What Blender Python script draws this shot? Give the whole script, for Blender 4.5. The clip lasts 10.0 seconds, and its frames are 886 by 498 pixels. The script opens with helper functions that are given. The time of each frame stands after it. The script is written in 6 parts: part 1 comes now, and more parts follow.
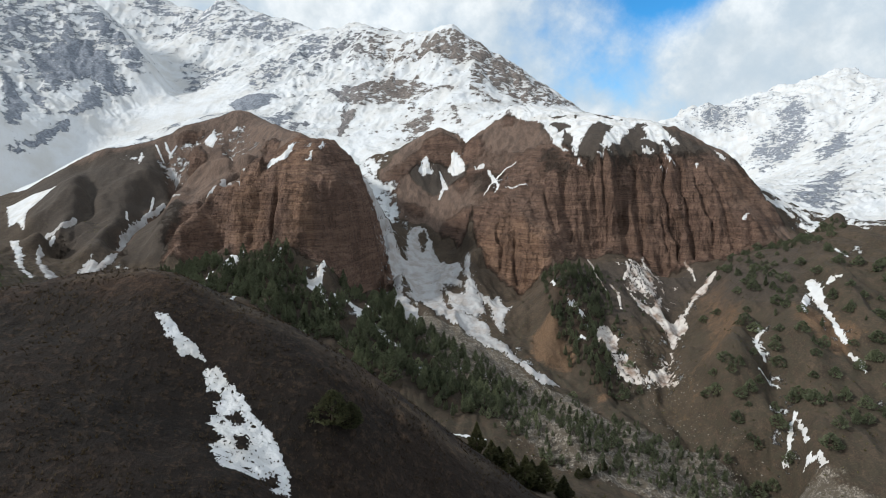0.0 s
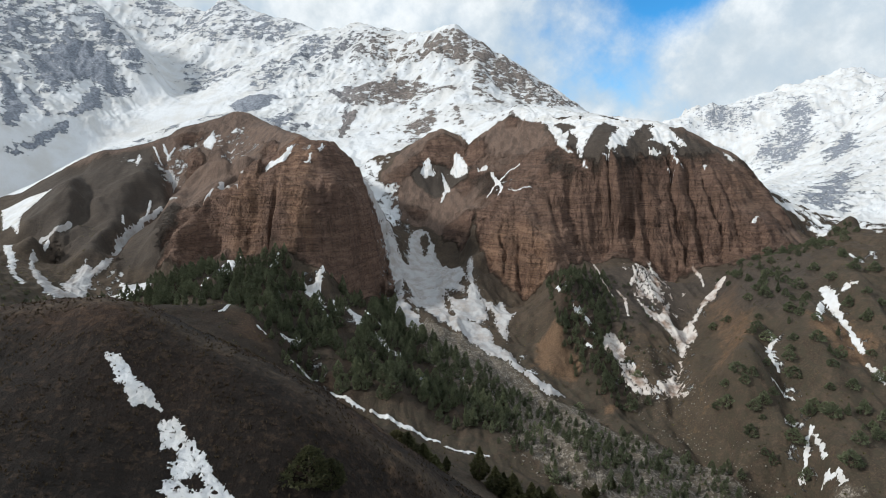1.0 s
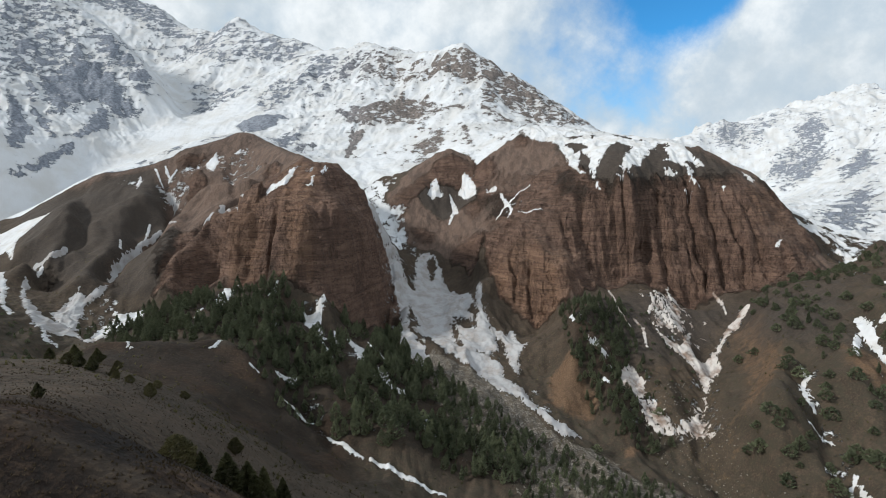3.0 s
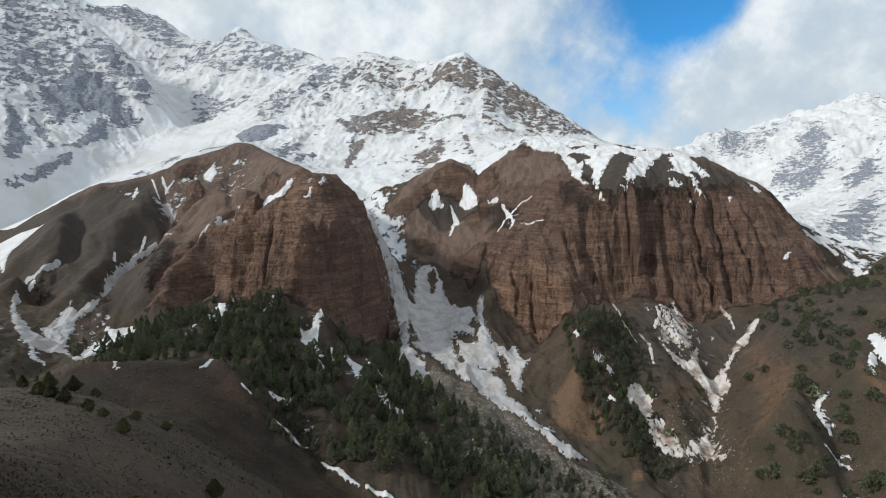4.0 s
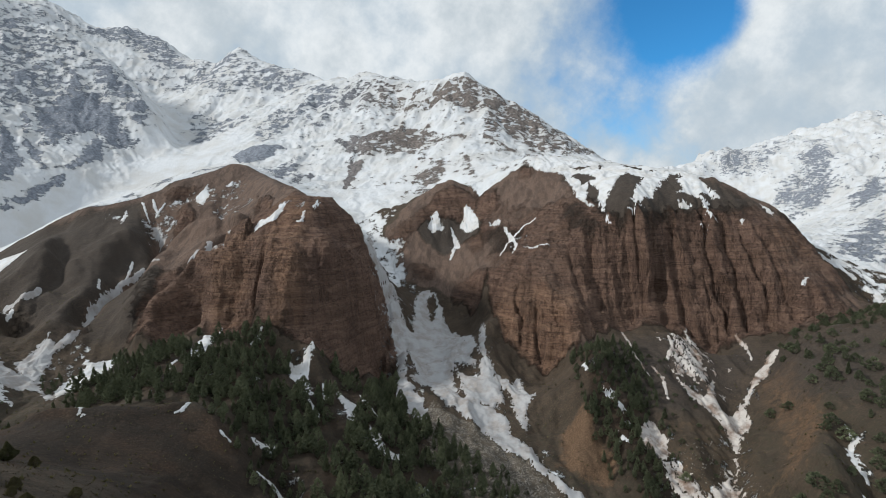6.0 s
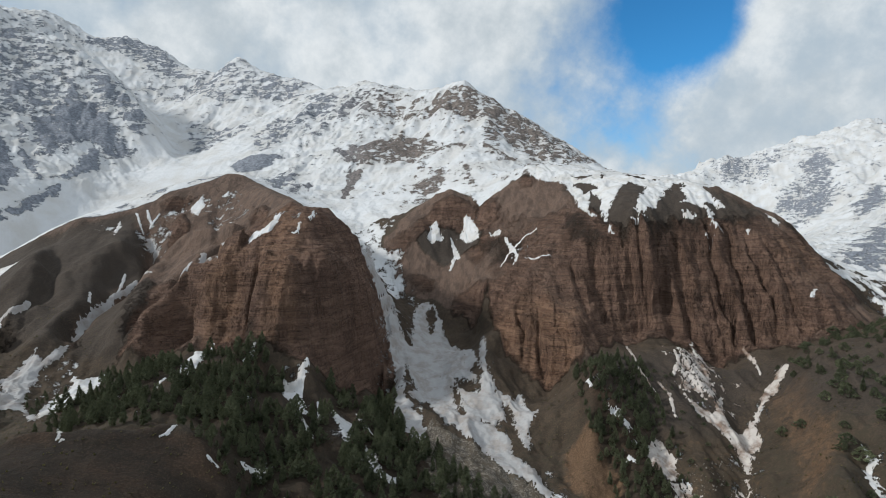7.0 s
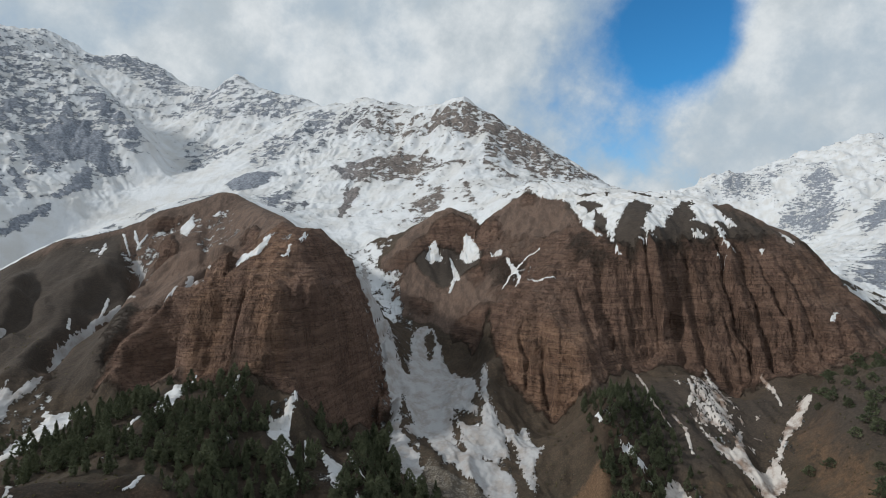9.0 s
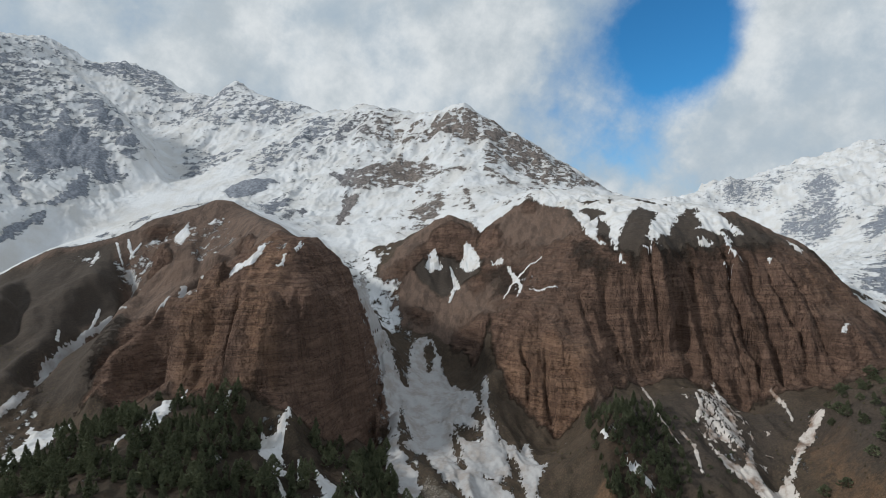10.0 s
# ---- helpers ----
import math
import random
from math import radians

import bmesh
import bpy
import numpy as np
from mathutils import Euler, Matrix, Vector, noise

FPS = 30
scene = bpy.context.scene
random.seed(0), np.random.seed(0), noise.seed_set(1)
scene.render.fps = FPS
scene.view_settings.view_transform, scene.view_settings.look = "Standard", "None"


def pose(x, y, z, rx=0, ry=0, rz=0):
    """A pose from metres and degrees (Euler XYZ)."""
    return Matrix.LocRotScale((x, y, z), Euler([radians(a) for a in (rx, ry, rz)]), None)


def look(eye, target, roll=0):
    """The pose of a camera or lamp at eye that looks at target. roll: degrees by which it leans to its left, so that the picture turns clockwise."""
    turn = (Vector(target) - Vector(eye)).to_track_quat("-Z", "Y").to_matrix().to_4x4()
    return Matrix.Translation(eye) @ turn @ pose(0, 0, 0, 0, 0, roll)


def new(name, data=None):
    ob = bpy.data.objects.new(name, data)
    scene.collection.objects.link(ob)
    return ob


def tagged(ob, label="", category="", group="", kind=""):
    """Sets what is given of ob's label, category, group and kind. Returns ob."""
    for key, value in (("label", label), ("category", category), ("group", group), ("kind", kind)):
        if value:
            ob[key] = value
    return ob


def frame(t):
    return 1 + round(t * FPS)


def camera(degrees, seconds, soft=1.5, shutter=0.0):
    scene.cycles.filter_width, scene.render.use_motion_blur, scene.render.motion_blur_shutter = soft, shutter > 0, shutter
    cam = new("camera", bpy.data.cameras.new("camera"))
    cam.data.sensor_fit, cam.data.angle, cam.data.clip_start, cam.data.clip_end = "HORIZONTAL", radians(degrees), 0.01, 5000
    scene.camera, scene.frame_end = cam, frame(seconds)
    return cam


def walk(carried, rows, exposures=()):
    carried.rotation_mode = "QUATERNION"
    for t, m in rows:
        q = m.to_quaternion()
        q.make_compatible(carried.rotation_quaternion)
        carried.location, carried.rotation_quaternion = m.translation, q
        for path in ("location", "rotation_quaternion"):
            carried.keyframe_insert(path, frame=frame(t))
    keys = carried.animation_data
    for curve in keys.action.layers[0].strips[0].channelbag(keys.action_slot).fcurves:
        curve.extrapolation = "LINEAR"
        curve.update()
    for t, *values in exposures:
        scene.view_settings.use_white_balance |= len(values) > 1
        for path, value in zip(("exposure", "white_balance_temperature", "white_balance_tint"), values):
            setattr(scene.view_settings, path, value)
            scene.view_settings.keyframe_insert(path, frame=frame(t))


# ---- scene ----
cam = camera(76.3, 10.0, soft=0.75)
METRES, EYE, TILT, LEAN, TURN = 130.0, 150.0, -8.0, 0.0, 0.0
ROWS = [
    (0.0, 0.0, 0.0, 0.0, 0.0, 0.0, -0.0),
    (0.5, 0.0033, 0.0495, 0.0149, 0.06, 0.0, -0.01),
    (1.0, 0.0063, 0.099, 0.0308, 0.3, 0.03, -0.0),
    (1.5, 0.0096, 0.1468, 0.0466, 0.61, 0.42, 0.01),
    (2.0, 0.0134, 0.1936, 0.0627, 0.9, 0.87, 0.05),
    (2.5, 0.0173, 0.2395, 0.0788, 1.16, 1.36, 0.07),
    (3.0, 0.0192, 0.2807, 0.0953, 1.25, 1.76, 0.08),
    (4.5, 0.0259, 0.4179, 0.1442, 1.45, 3.12, 0.11),
    (5.0, 0.0282, 0.4658, 0.1611, 1.49, 3.6, 0.14),
    (5.5, 0.0296, 0.5139, 0.177, 1.53, 4.05, 0.18),
    (7.0, 0.0356, 0.6556, 0.2219, 1.59, 5.35, 0.35),
    (7.5, 0.0382, 0.7033, 0.238, 1.62, 5.75, 0.39),
    (8.0, 0.0405, 0.7514, 0.2534, 1.64, 6.17, 0.44),
    (8.5, 0.0427, 0.8004, 0.2698, 1.66, 6.56, 0.49),
    (9.0, 0.0451, 0.8508, 0.285, 1.69, 6.96, 0.55),
    (9.5, 0.048, 0.8984, 0.2991, 1.73, 7.28, 0.57),
    (10.0, 0.0495, 0.9471, 0.3159, 1.75, 7.6, 0.59),
]
walk(cam, [(t, pose(0, 0, EYE, TILT, LEAN, TURN) @ pose(METRES * x, METRES * y, METRES * z, 90 + pitch, roll, yaw)) for t, x, y, z, yaw, pitch, roll in ROWS],
     exposures=[(0.0, 0.24, 6300, 7), (5.0, 0.06, 6300, 7), (10.0, -0.19, 6300, 7)])

# ---- sky and sun ----
SUN_TO = Vector((-0.79, -0.28, 0.53)).normalized()


def node(nt, kind, **given):
    n = nt.nodes.new(kind)
    for key, value in given.items():
        n.inputs[key].default_value = value
    return n


def maths(nt, op, a, b=None, c=None):
    n = nt.nodes.new("ShaderNodeMath")
    n.operation = op
    for i, v in enumerate((a, b, c)):
        if v is None:
            continue
        if isinstance(v, (int, float)):
            n.inputs[i].default_value = v
        else:
            nt.links.new(v, n.inputs[i])
    return n.outputs[0]


def mix(nt, fac, a, b):
    n = nt.nodes.new("ShaderNodeMix")
    n.data_type = "RGBA"
    for i, v in ((0, fac), (6, a), (7, b)):
        if isinstance(v, (int, float)):
            n.inputs[i].default_value = v
        elif isinstance(v, tuple):
            n.inputs[i].default_value = (*v, 1)
        else:
            nt.links.new(v, n.inputs[i])
    return n.outputs[2]


def ramp(nt, v, lo, hi):
    n = nt.nodes.new("ShaderNodeMapRange")
    n.interpolation_type = "SMOOTHSTEP"
    n.inputs[1].default_value, n.inputs[2].default_value = lo, hi
    nt.links.new(v, n.inputs[0])
    return n.outputs[0]


def noise_tex(nt, vec, scale, detail=4, rough=0.55, stretch=None):
    if stretch:
        m = nt.nodes.new("ShaderNodeMapping")
        m.inputs["Scale"].default_value = stretch
        nt.links.new(vec, m.inputs[0])
        vec = m.outputs[0]
    n = node(nt, "ShaderNodeTexNoise", Scale=scale, Detail=detail, Roughness=rough)
    nt.links.new(vec, n.inputs["Vector"])
    return n.outputs[0]


def make_sky():
    world = bpy.data.worlds.new("sky")
    scene.world = world
    world.use_nodes = True
    nt = world.node_tree
    nt.nodes.clear()
    out = nt.nodes.new("ShaderNodeOutputWorld")
    bg = nt.nodes.new("ShaderNodeBackground")
    nt.links.new(bg.outputs[0], out.inputs[0])
    sky = nt.nodes.new("ShaderNodeTexSky")
    sky.sky_type = "NISHITA"
    sky.sun_disc = False
    sky.sun_elevation = math.asin(SUN_TO.z)
    sky.sun_rotation = math.atan2(SUN_TO.x, SUN_TO.y)
    sky.altitude = 2500
    tc = nt.nodes.new("ShaderNodeTexCoord")
    d = tc.outputs["Generated"]
    turn = nt.nodes.new("ShaderNodeMapping")
    turn.inputs["Rotation"].default_value, turn.inputs["Location"].default_value = (0.5, 0.8, 0.35), (0.37, 0.21, 0.63)
    nt.links.new(d, turn.inputs[0])
    n1 = noise_tex(nt, turn.outputs[0], 3.1, 9, 0.6)
    n2 = noise_tex(nt, turn.outputs[0], 8.3, 7, 0.62)
    cover = maths(nt, "ADD", maths(nt, "MULTIPLY", n1, 0.7), maths(nt, "MULTIPLY", n2, 0.3))

    def lobe(direction, width):
        v = nt.nodes.new("ShaderNodeVectorMath")
        v.operation = "DISTANCE"
        nt.links.new(d, v.inputs[0])
        v.inputs[1].default_value = Vector(direction).normalized()
        return ramp(nt, v.outputs["Value"], width, 0.0)

    gap = maths(nt, "ADD", lobe((0.356, 0.876, 0.327), 0.17), maths(nt, "MULTIPLY", lobe((0.258, 0.941, 0.220), 0.24), 0.26))
    bank = maths(nt, "ADD", lobe((0.509, 0.835, 0.207), 0.22), lobe((-0.102, 0.956, 0.274), 0.20))
    cover = maths(nt, "ADD", maths(nt, "SUBTRACT", cover, maths(nt, "MULTIPLY", gap, 0.47)), maths(nt, "MULTIPLY", bank, 0.20))
    cloud = ramp(nt, cover, 0.20, 0.47)
    deep = nt.nodes.new("ShaderNodeMix")
    deep.data_type, deep.blend_type = "RGBA", "MULTIPLY"
    deep.inputs[0].default_value = 1.0
    nt.links.new(sky.outputs[0], deep.inputs[6])
    deep.inputs[7].default_value = (0.30, 0.86, 1.16, 1)
    shade = mix(nt, ramp(nt, n2, 0.3, 0.68), (4.2, 4.6, 4.95), (6.7, 6.8, 6.9))
    shade = mix(nt, ramp(nt, n1, 0.56, 0.40), shade, (3.8, 4.4, 5.0))
    nt.links.new(mix(nt, cloud, deep.outputs[2], shade), bg.inputs[0])
    bg.inputs[1].default_value = 0.128


make_sky()
sun = new("sun", bpy.data.lights.new("sun", "SUN"))
sun.data.energy, sun.data.angle, sun.data.color = 2.9, radians(5.0), (1.0, 0.95, 0.88)
sun.matrix_world = look(SUN_TO * 500, (0, 0, 0))

# ---- lie of the land: crests, feet of the cliffs, gullies and valley floors ----
POINTS = []


def line(name, *pts):
    """A line of the land through these places; the land passes through it."""
    for (x0, y0, z0), (x1, y1, z1) in zip(pts, pts[1:]):
        length = math.hypot(x1 - x0, y1 - y0)
        n = max(1, round(length / (10 + 0.018 * max(0, y0))))
        for i in range(n):
            f = i / n
            POINTS.append((x0 + f * (x1 - x0), y0 + f * (y1 - y0), z0 + f * (z1 - z0)))
    POINTS.append(pts[-1])


line("hill", (-76, 95, 129), (-64, 96, 131), (-52, 97, 133), (-45, 97, 131), (-39, 98, 127), (-34, 97, 125), (-28, 95, 123), (-20, 94, 118), (-12, 94, 112), (-4, 95, 106), (4, 98, 98), (12, 98, 92), (18, 96, 88))
line("hill", (-64, 86, 126), (-45, 87, 127), (-37, 84, 121), (-32, 76, 115), (-23, 75, 110), (-17, 82, 112), (-12, 85, 109))
line("hill", (-60, 74, 124), (-46, 69, 120), (-46, 54, 118), (-35, 55, 116), (-25, 61, 112), (-15, 74, 104), (-3, 84, 97))
line("hill", (-220, 100, 128), (-150, 60, 124), (-100, 0, 112), (-60, -30, 104))
line("hill", (-40, 20, 108), (0, 20, 88), (40, 30, 60), (70, 60, 40))
line("hill", (30, 100, 72), (60, 130, 52), (90, 170, 30))
line("spur", (-75, 128, 122), (-76, 138, 119), (-80, 152, 115), (-80, 166, 110), (-74, 164, 108), (-67, 162, 105), (-61, 165, 99), (-57, 170, 92), (-49, 168, 90), (-40, 164, 88), (-37, 170, 81), (-26, 176, 71))
line("spur", (-117, 150, 114), (-100, 150, 115), (-81, 136, 119))
line("spur", (-61, 146, 107), (-56, 148, 102), (-50, 150, 97))
line("mound", (-206, 320, 68), (-188, 330, 71), (-154, 335, 69), (-149, 350, 66), (-137, 362, 64), (-119, 348, 59), (-102, 336, 47), (-90, 330, 36), (-77, 322, 30), (-63, 312, 23))
line("mound", (-144, 290, 66), (-116, 285, 63), (-91, 275, 54), (-61, 262, 40))
line("mound", (-95, 352, 38), (-80, 338, 27), (-61, 318, 22), (-45, 310, 18), (-27, 300, 15), (-10, 292, 10))
line("hollow", (-67, 127, 123), (-46, 130, 108), (-45, 136, 104), (-42, 150, 92), (-36, 155, 85))
line("hollow", (-13, 150, 76), (-6, 152, 69), (12, 190, 50), (29, 185, 38), (45, 195, 28))
line("hollow", (-93, 195, 101), (-110, 205, 101), (-122, 225, 98), (-99, 235, 84))
line("valley", (-94, 360, 44), (-58, 318, 26), (-30, 300, 16), (0, 292, 8), (36, 290, -2), (70, 280, -8), (120, 260, -18), (190, 230, -24))
line("valley", (-30, 326, 29), (5, 373, 3), (26, 378, 7), (35, 305, 3), (77, 301, 0))
line("forest", (-110, 468, 56), (-92, 430, 52), (-60, 400, 36), (-30, 360, 22))
line("forest", (-184, 482, 76), (-139, 440, 72), (-134, 400, 62), (-137, 360, 67))
line("forest", (-47, 560, 44), (-27, 468, 22), (16, 389, 12), (26, 360, 4))
line("forest", (-240, 452, 60), (-200, 430, 70), (-160, 440, 74))
line("gully", (-128, 842, 151), (-105, 780, 126), (-78, 745, 103), (-58, 700, 81), (-39, 640, 58), (-31, 585, 38), (-27, 520, 27))
line("gully", (-27, 500, 30), (0, 470, 20), (32, 440, 10), (60, 410, 0), (88, 387, -8), (120, 360, -16), (160, 330, -24))
line("gully", (32, 533, 30), (38, 580, 50), (38, 630, 73), (20, 680, 92))
line("stream", (-263, 445, 44), (-287, 455, 49), (-323, 475, 57), (-362, 500, 69), (-379, 520, 82), (-377, 530, 95), (-375, 555, 102), (-372, 580, 106), (-366, 605, 116))
line("stream", (-319, 561, 81), (-313, 610, 101), (-304, 650, 118), (-327, 689, 142), (-355, 722, 173))
line("stream", (-287, 400, 61), (-258, 385, 51), (-220, 370, 50))
line("stream", (-449, 560, 89), (-457, 610, 107), (-451, 650, 129))
line("stream", (-532, 520, 85), (-390, 430, 84), (-304, 380, 74))
line("crest_left", (-606, 640, 90), (-548, 660, 112), (-505, 670, 118), (-466, 680, 141), (-426, 700, 167), (-402, 715, 174), (-377, 730, 180), (-356, 745, 189), (-335, 760, 202), (-312, 790, 217), (-289, 826, 234), (-261, 800, 216), (-221, 740, 204), (-186, 680, 192), (-154, 620, 183))
line("dome", (-214, 640, 153), (-180, 612, 168), (-154, 600, 179), (-140, 604, 181), (-121, 578, 178), (-105, 588, 167), (-96, 615, 158), (-91, 640, 143))
line("dome", (-199, 556, 132), (-178, 556, 144), (-143, 534, 147), (-123, 540, 147), (-101, 555, 142), (-88, 610, 137))
line("dome", (-196, 535, 107), (-166, 520, 113), (-138, 508, 119), (-115, 506, 119), (-90, 520, 115), (-73, 565, 103))
line("dome", (-267, 525, 64), (-237, 515, 66), (-209, 508, 75), (-182, 518, 90), (-154, 490, 85), (-135, 484, 88), (-116, 490, 78), (-92, 502, 64), (-75, 535, 47), (-56, 566, 35))
line("dome", (-269, 512, 55), (-220, 500, 60), (-187, 498, 71), (-158, 484, 76), (-133, 476, 83), (-107, 472, 69), (-89, 488, 55), (-73, 520, 36), (-52, 546, 19))
line("dome", (-75, 640, 112), (-65, 620, 79), (-56, 590, 51))
line("ribs", (-265, 775, 202), (-241, 715, 176), (-237, 630, 140), (-252, 580, 110), (-254, 540, 86), (-252, 515, 69))
line("ribs", (-205, 668, 166), (-213, 630, 145), (-219, 600, 130), (-222, 580, 112), (-220, 560, 88), (-203, 530, 73))
line("ribs", (-333, 755, 195), (-289, 690, 153), (-278, 636, 128), (-281, 582, 101), (-295, 545, 80), (-297, 522, 66))
line("ribs", (-384, 712, 170), (-353, 662, 136), (-352, 628, 114), (-348, 584, 90), (-343, 536, 69))
line("ribs", (-434, 690, 151), (-408, 622, 133), (-406, 590, 112), (-388, 550, 80), (-356, 520, 65))
line("ribs", (-322, 745, 178), (-316, 700, 146), (-308, 680, 130))
line("buttress", (-77, 790, 144), (-52, 810, 169), (-7, 850, 210), (16, 830, 184), (30, 800, 165))
line("buttress", (-63, 738, 104), (-34, 740, 117), (-17, 743, 111), (-2, 784, 129), (29, 770, 151))
line("buttress", (-62, 722, 92), (-29, 712, 86), (-3, 698, 81), (25, 660, 73))
line("buttress", (-28, 690, 75), (-2, 672, 59), (21, 640, 55))
line("crest_right", (34, 800, 169), (56, 805, 195), (87, 815, 213), (107, 830, 241), (153, 850, 238), (210, 830, 229), (238, 800, 221), (270, 750, 212), (278, 705, 202), (309, 690, 183), (338, 685, 169), (362, 684, 148), (367, 660, 126), (370, 635, 108), (365, 600, 87), (362, 578, 74))
line("face_right", (37, 715, 119), (61, 718, 135), (85, 760, 178))
line("face_right", (42, 690, 111), (59, 672, 121), (93, 652, 131), (127, 645, 134), (158, 640, 135), (183, 637, 145), (221, 648, 143), (259, 651, 154), (289, 645, 148), (315, 640, 143), (333, 630, 126), (341, 605, 105))
line("face_right", (38, 634, 77), (55, 618, 79), (76, 605, 84), (98, 590, 83), (112, 582, 82), (135, 612, 80), (162, 622, 84), (195, 623, 88), (225, 616, 85), (254, 610, 89), (285, 600, 88), (320, 587, 95), (347, 588, 88))
line("face_right", (38, 622, 64), (56, 600, 57), (73, 580, 47), (94, 568, 55), (111, 568, 66), (122, 578, 66), (152, 602, 59), (192, 608, 64), (217, 600, 57), (240, 592, 45), (261, 586, 55), (287, 580, 58), (305, 568, 67), (330, 568, 72))
line("face_right", (42, 600, 49), (61, 572, 33), (82, 556, 27), (107, 545, 47), (115, 540, 54), (147, 585, 56), (187, 592, 58), (209, 580, 50), (235, 578, 38), (252, 568, 47), (274, 556, 53), (286, 512, 73))
line("ridge_wood", (108, 508, 56), (95, 482, 35), (92, 460, 20), (102, 436, 7), (112, 410, -5), (121, 388, -15))
line("ridge_wood", (76, 470, 11), (63, 430, 4), (77, 420, -1))
line("fan", (189, 562, 60), (200, 520, 32), (203, 474, 14), (180, 430, 2), (162, 407, -7), (160, 370, -20), (171, 345, -30), (200, 300, -36))
line("fan", (257, 579, 55), (235, 525, 32), (205, 474, 15))
line("fan", (140, 520, 48), (140, 470, 24), (140, 430, 8))
line("slope_right", (286, 512, 73), (256, 421, 45), (230, 395, 34), (215, 383, 33), (192, 371, 20))
line("slope_right", (300, 480, 72), (281, 418, 60), (260, 370, 32), (250, 356, 26), (208, 317, -4), (200, 274, -20))
line("slope_right", (400, 560, 95), (380, 480, 92), (360, 420, 75), (330, 340, 30), (300, 280, -6))
line("slope_right", (179, 330, -10), (230, 370, 26))
line("slope_right", (520, 560, 120), (520, 420, 95), (480, 300, 40))
line("shoulder", (469, 860, 112), (549, 890, 87), (599, 900, 68), (649, 900, 56), (696, 880, 47), (741, 800, 38))
line("shoulder", (398, 640, 70), (404, 600, 69), (406, 560, 63), (415, 520, 56))
line("summit_ridge", (-852, 1950, 666), (-764, 1900, 656), (-675, 1850, 664), (-567, 1800, 626), (-459, 1720, 570), (-379, 1660, 546), (-305, 1600, 520), (-217, 1520, 510), (-138, 1440, 494), (-82, 1390, 469), (-29, 1340, 460), (13, 1300, 466), (77, 1290, 428), (143, 1270, 383), (206, 1240, 338), (262, 1200, 297), (288, 1160, 266))
line("snowfield", (-709, 800, 87), (-664, 850, 121), (-642, 950, 174), (-620, 1080, 224), (-575, 1190, 275), (-492, 1250, 308), (-431, 1330, 362))
line("snowfield", (-628, 740, 77), (-570, 790, 127), (-549, 860, 159), (-486, 940, 192), (-408, 980, 222), (-366, 1000, 248))
line("snow_face", (-422, 1150, 272), (-391, 1180, 298), (-332, 1200, 303), (-351, 1300, 355))
line("snow_face", (-333, 1050, 241), (-247, 980, 218), (-202, 940, 192), (-153, 900, 173), (-110, 880, 174), (-64, 880, 183), (-27, 920, 195))
line("snow_face", (-182, 1080, 249), (-98, 1000, 223), (-61, 1060, 266), (24, 1050, 291), (80, 960, 245), (114, 900, 247))
line("snow_face", (-261, 1180, 302), (-167, 1130, 294), (-130, 1300, 387), (-45, 1130, 302))
line("snow_face", (21, 900, 214), (22, 980, 256), (17, 1180, 361))
line("snow_face", (104, 1180, 348), (130, 1080, 283))
line("side_valley", (-815, 1850, 583), (-783, 1650, 490), (-702, 1450, 395), (-615, 1320, 325))
line("side_valley", (-523, 1230, 290), (-517, 1450, 405), (-461, 1620, 493))
line("left_mountain", (-1454, 1300, 907), (-1331, 1420, 854), (-1129, 1500, 723), (-1029, 1480, 658), (-910, 1450, 595), (-823, 1420, 538), (-747, 1380, 468), (-675, 1330, 400), (-645, 1290, 351))
line("left_mountain", (-723, 820, 188), (-673, 880, 188), (-672, 980, 220), (-676, 1060, 257), (-674, 1180, 288), (-631, 1240, 304))
line("left_mountain", (-867, 1330, 478), (-792, 1240, 375), (-705, 1130, 294))
line("left_mountain", (-1136, 1380, 662), (-954, 1200, 438), (-760, 1000, 271))
line("back_ridge", (-1933, 2000, 986), (-1541, 2000, 909), (-1463, 2000, 886), (-1374, 2000, 899), (-1303, 2050, 850), (-1277, 2080, 828), (-1267, 2100, 852), (-1246, 2150, 829), (-1190, 2200, 876), (-1022, 2120, 780), (-875, 2000, 683))
line("far_right", (915, 3300, 311), (1197, 3300, 417), (1374, 3350, 492), (1587, 3400, 525), (1773, 3450, 584), (1964, 3500, 670), (2160, 3500, 726), (2354, 3500, 722), (2473, 3450, 691), (2762, 3300, 654), (3046, 3000, 571))
line("far_right", (1490, 3200, 389), (1837, 3000, 452), (1755, 2650, 242))
line("far_right", (1479, 2900, 229), (1536, 2600, 122), (1478, 2400, 35))
line("far_right", (1548, 1900, 442), (1398, 2000, 333), (1399, 2100, 265), (1389, 2200, 149), (1403, 2300, 41))
line("far_right", (836, 2600, 230), (906, 2200, 176), (895, 1800, 90))
line("lee", (-1250, 1720, 660), (-1100, 1730, 570), (-950, 1700, 510), (-850, 1640, 470))
line("lee", (-1560, 2250, 780), (-1300, 2320, 690), (-1150, 2420, 660), (-960, 2330, 600), (-800, 2150, 520), (-620, 2080, 490), (-500, 2000, 450), (-380, 1920, 420), (-250, 1820, 400), (-120, 1700, 380), (0, 1580, 350), (130, 1500, 290), (260, 1420, 230), (360, 1330, 190))
line("lee", (-1500, 2900, 500), (-700, 2800, 300), (0, 2500, 180), (500, 2200, 130))
line("lee", (1000, 3650, 250), (1500, 3750, 380), (2000, 3800, 520), (2500, 3800, 520), (3000, 3500, 420))
line("behind", (-400, -200, 150), (0, -250, 60), (300, -200, 0), (600, -100, 60))
line("behind", (-700, 0, 160), (-500, 200, 140), (-420, 330, 90))
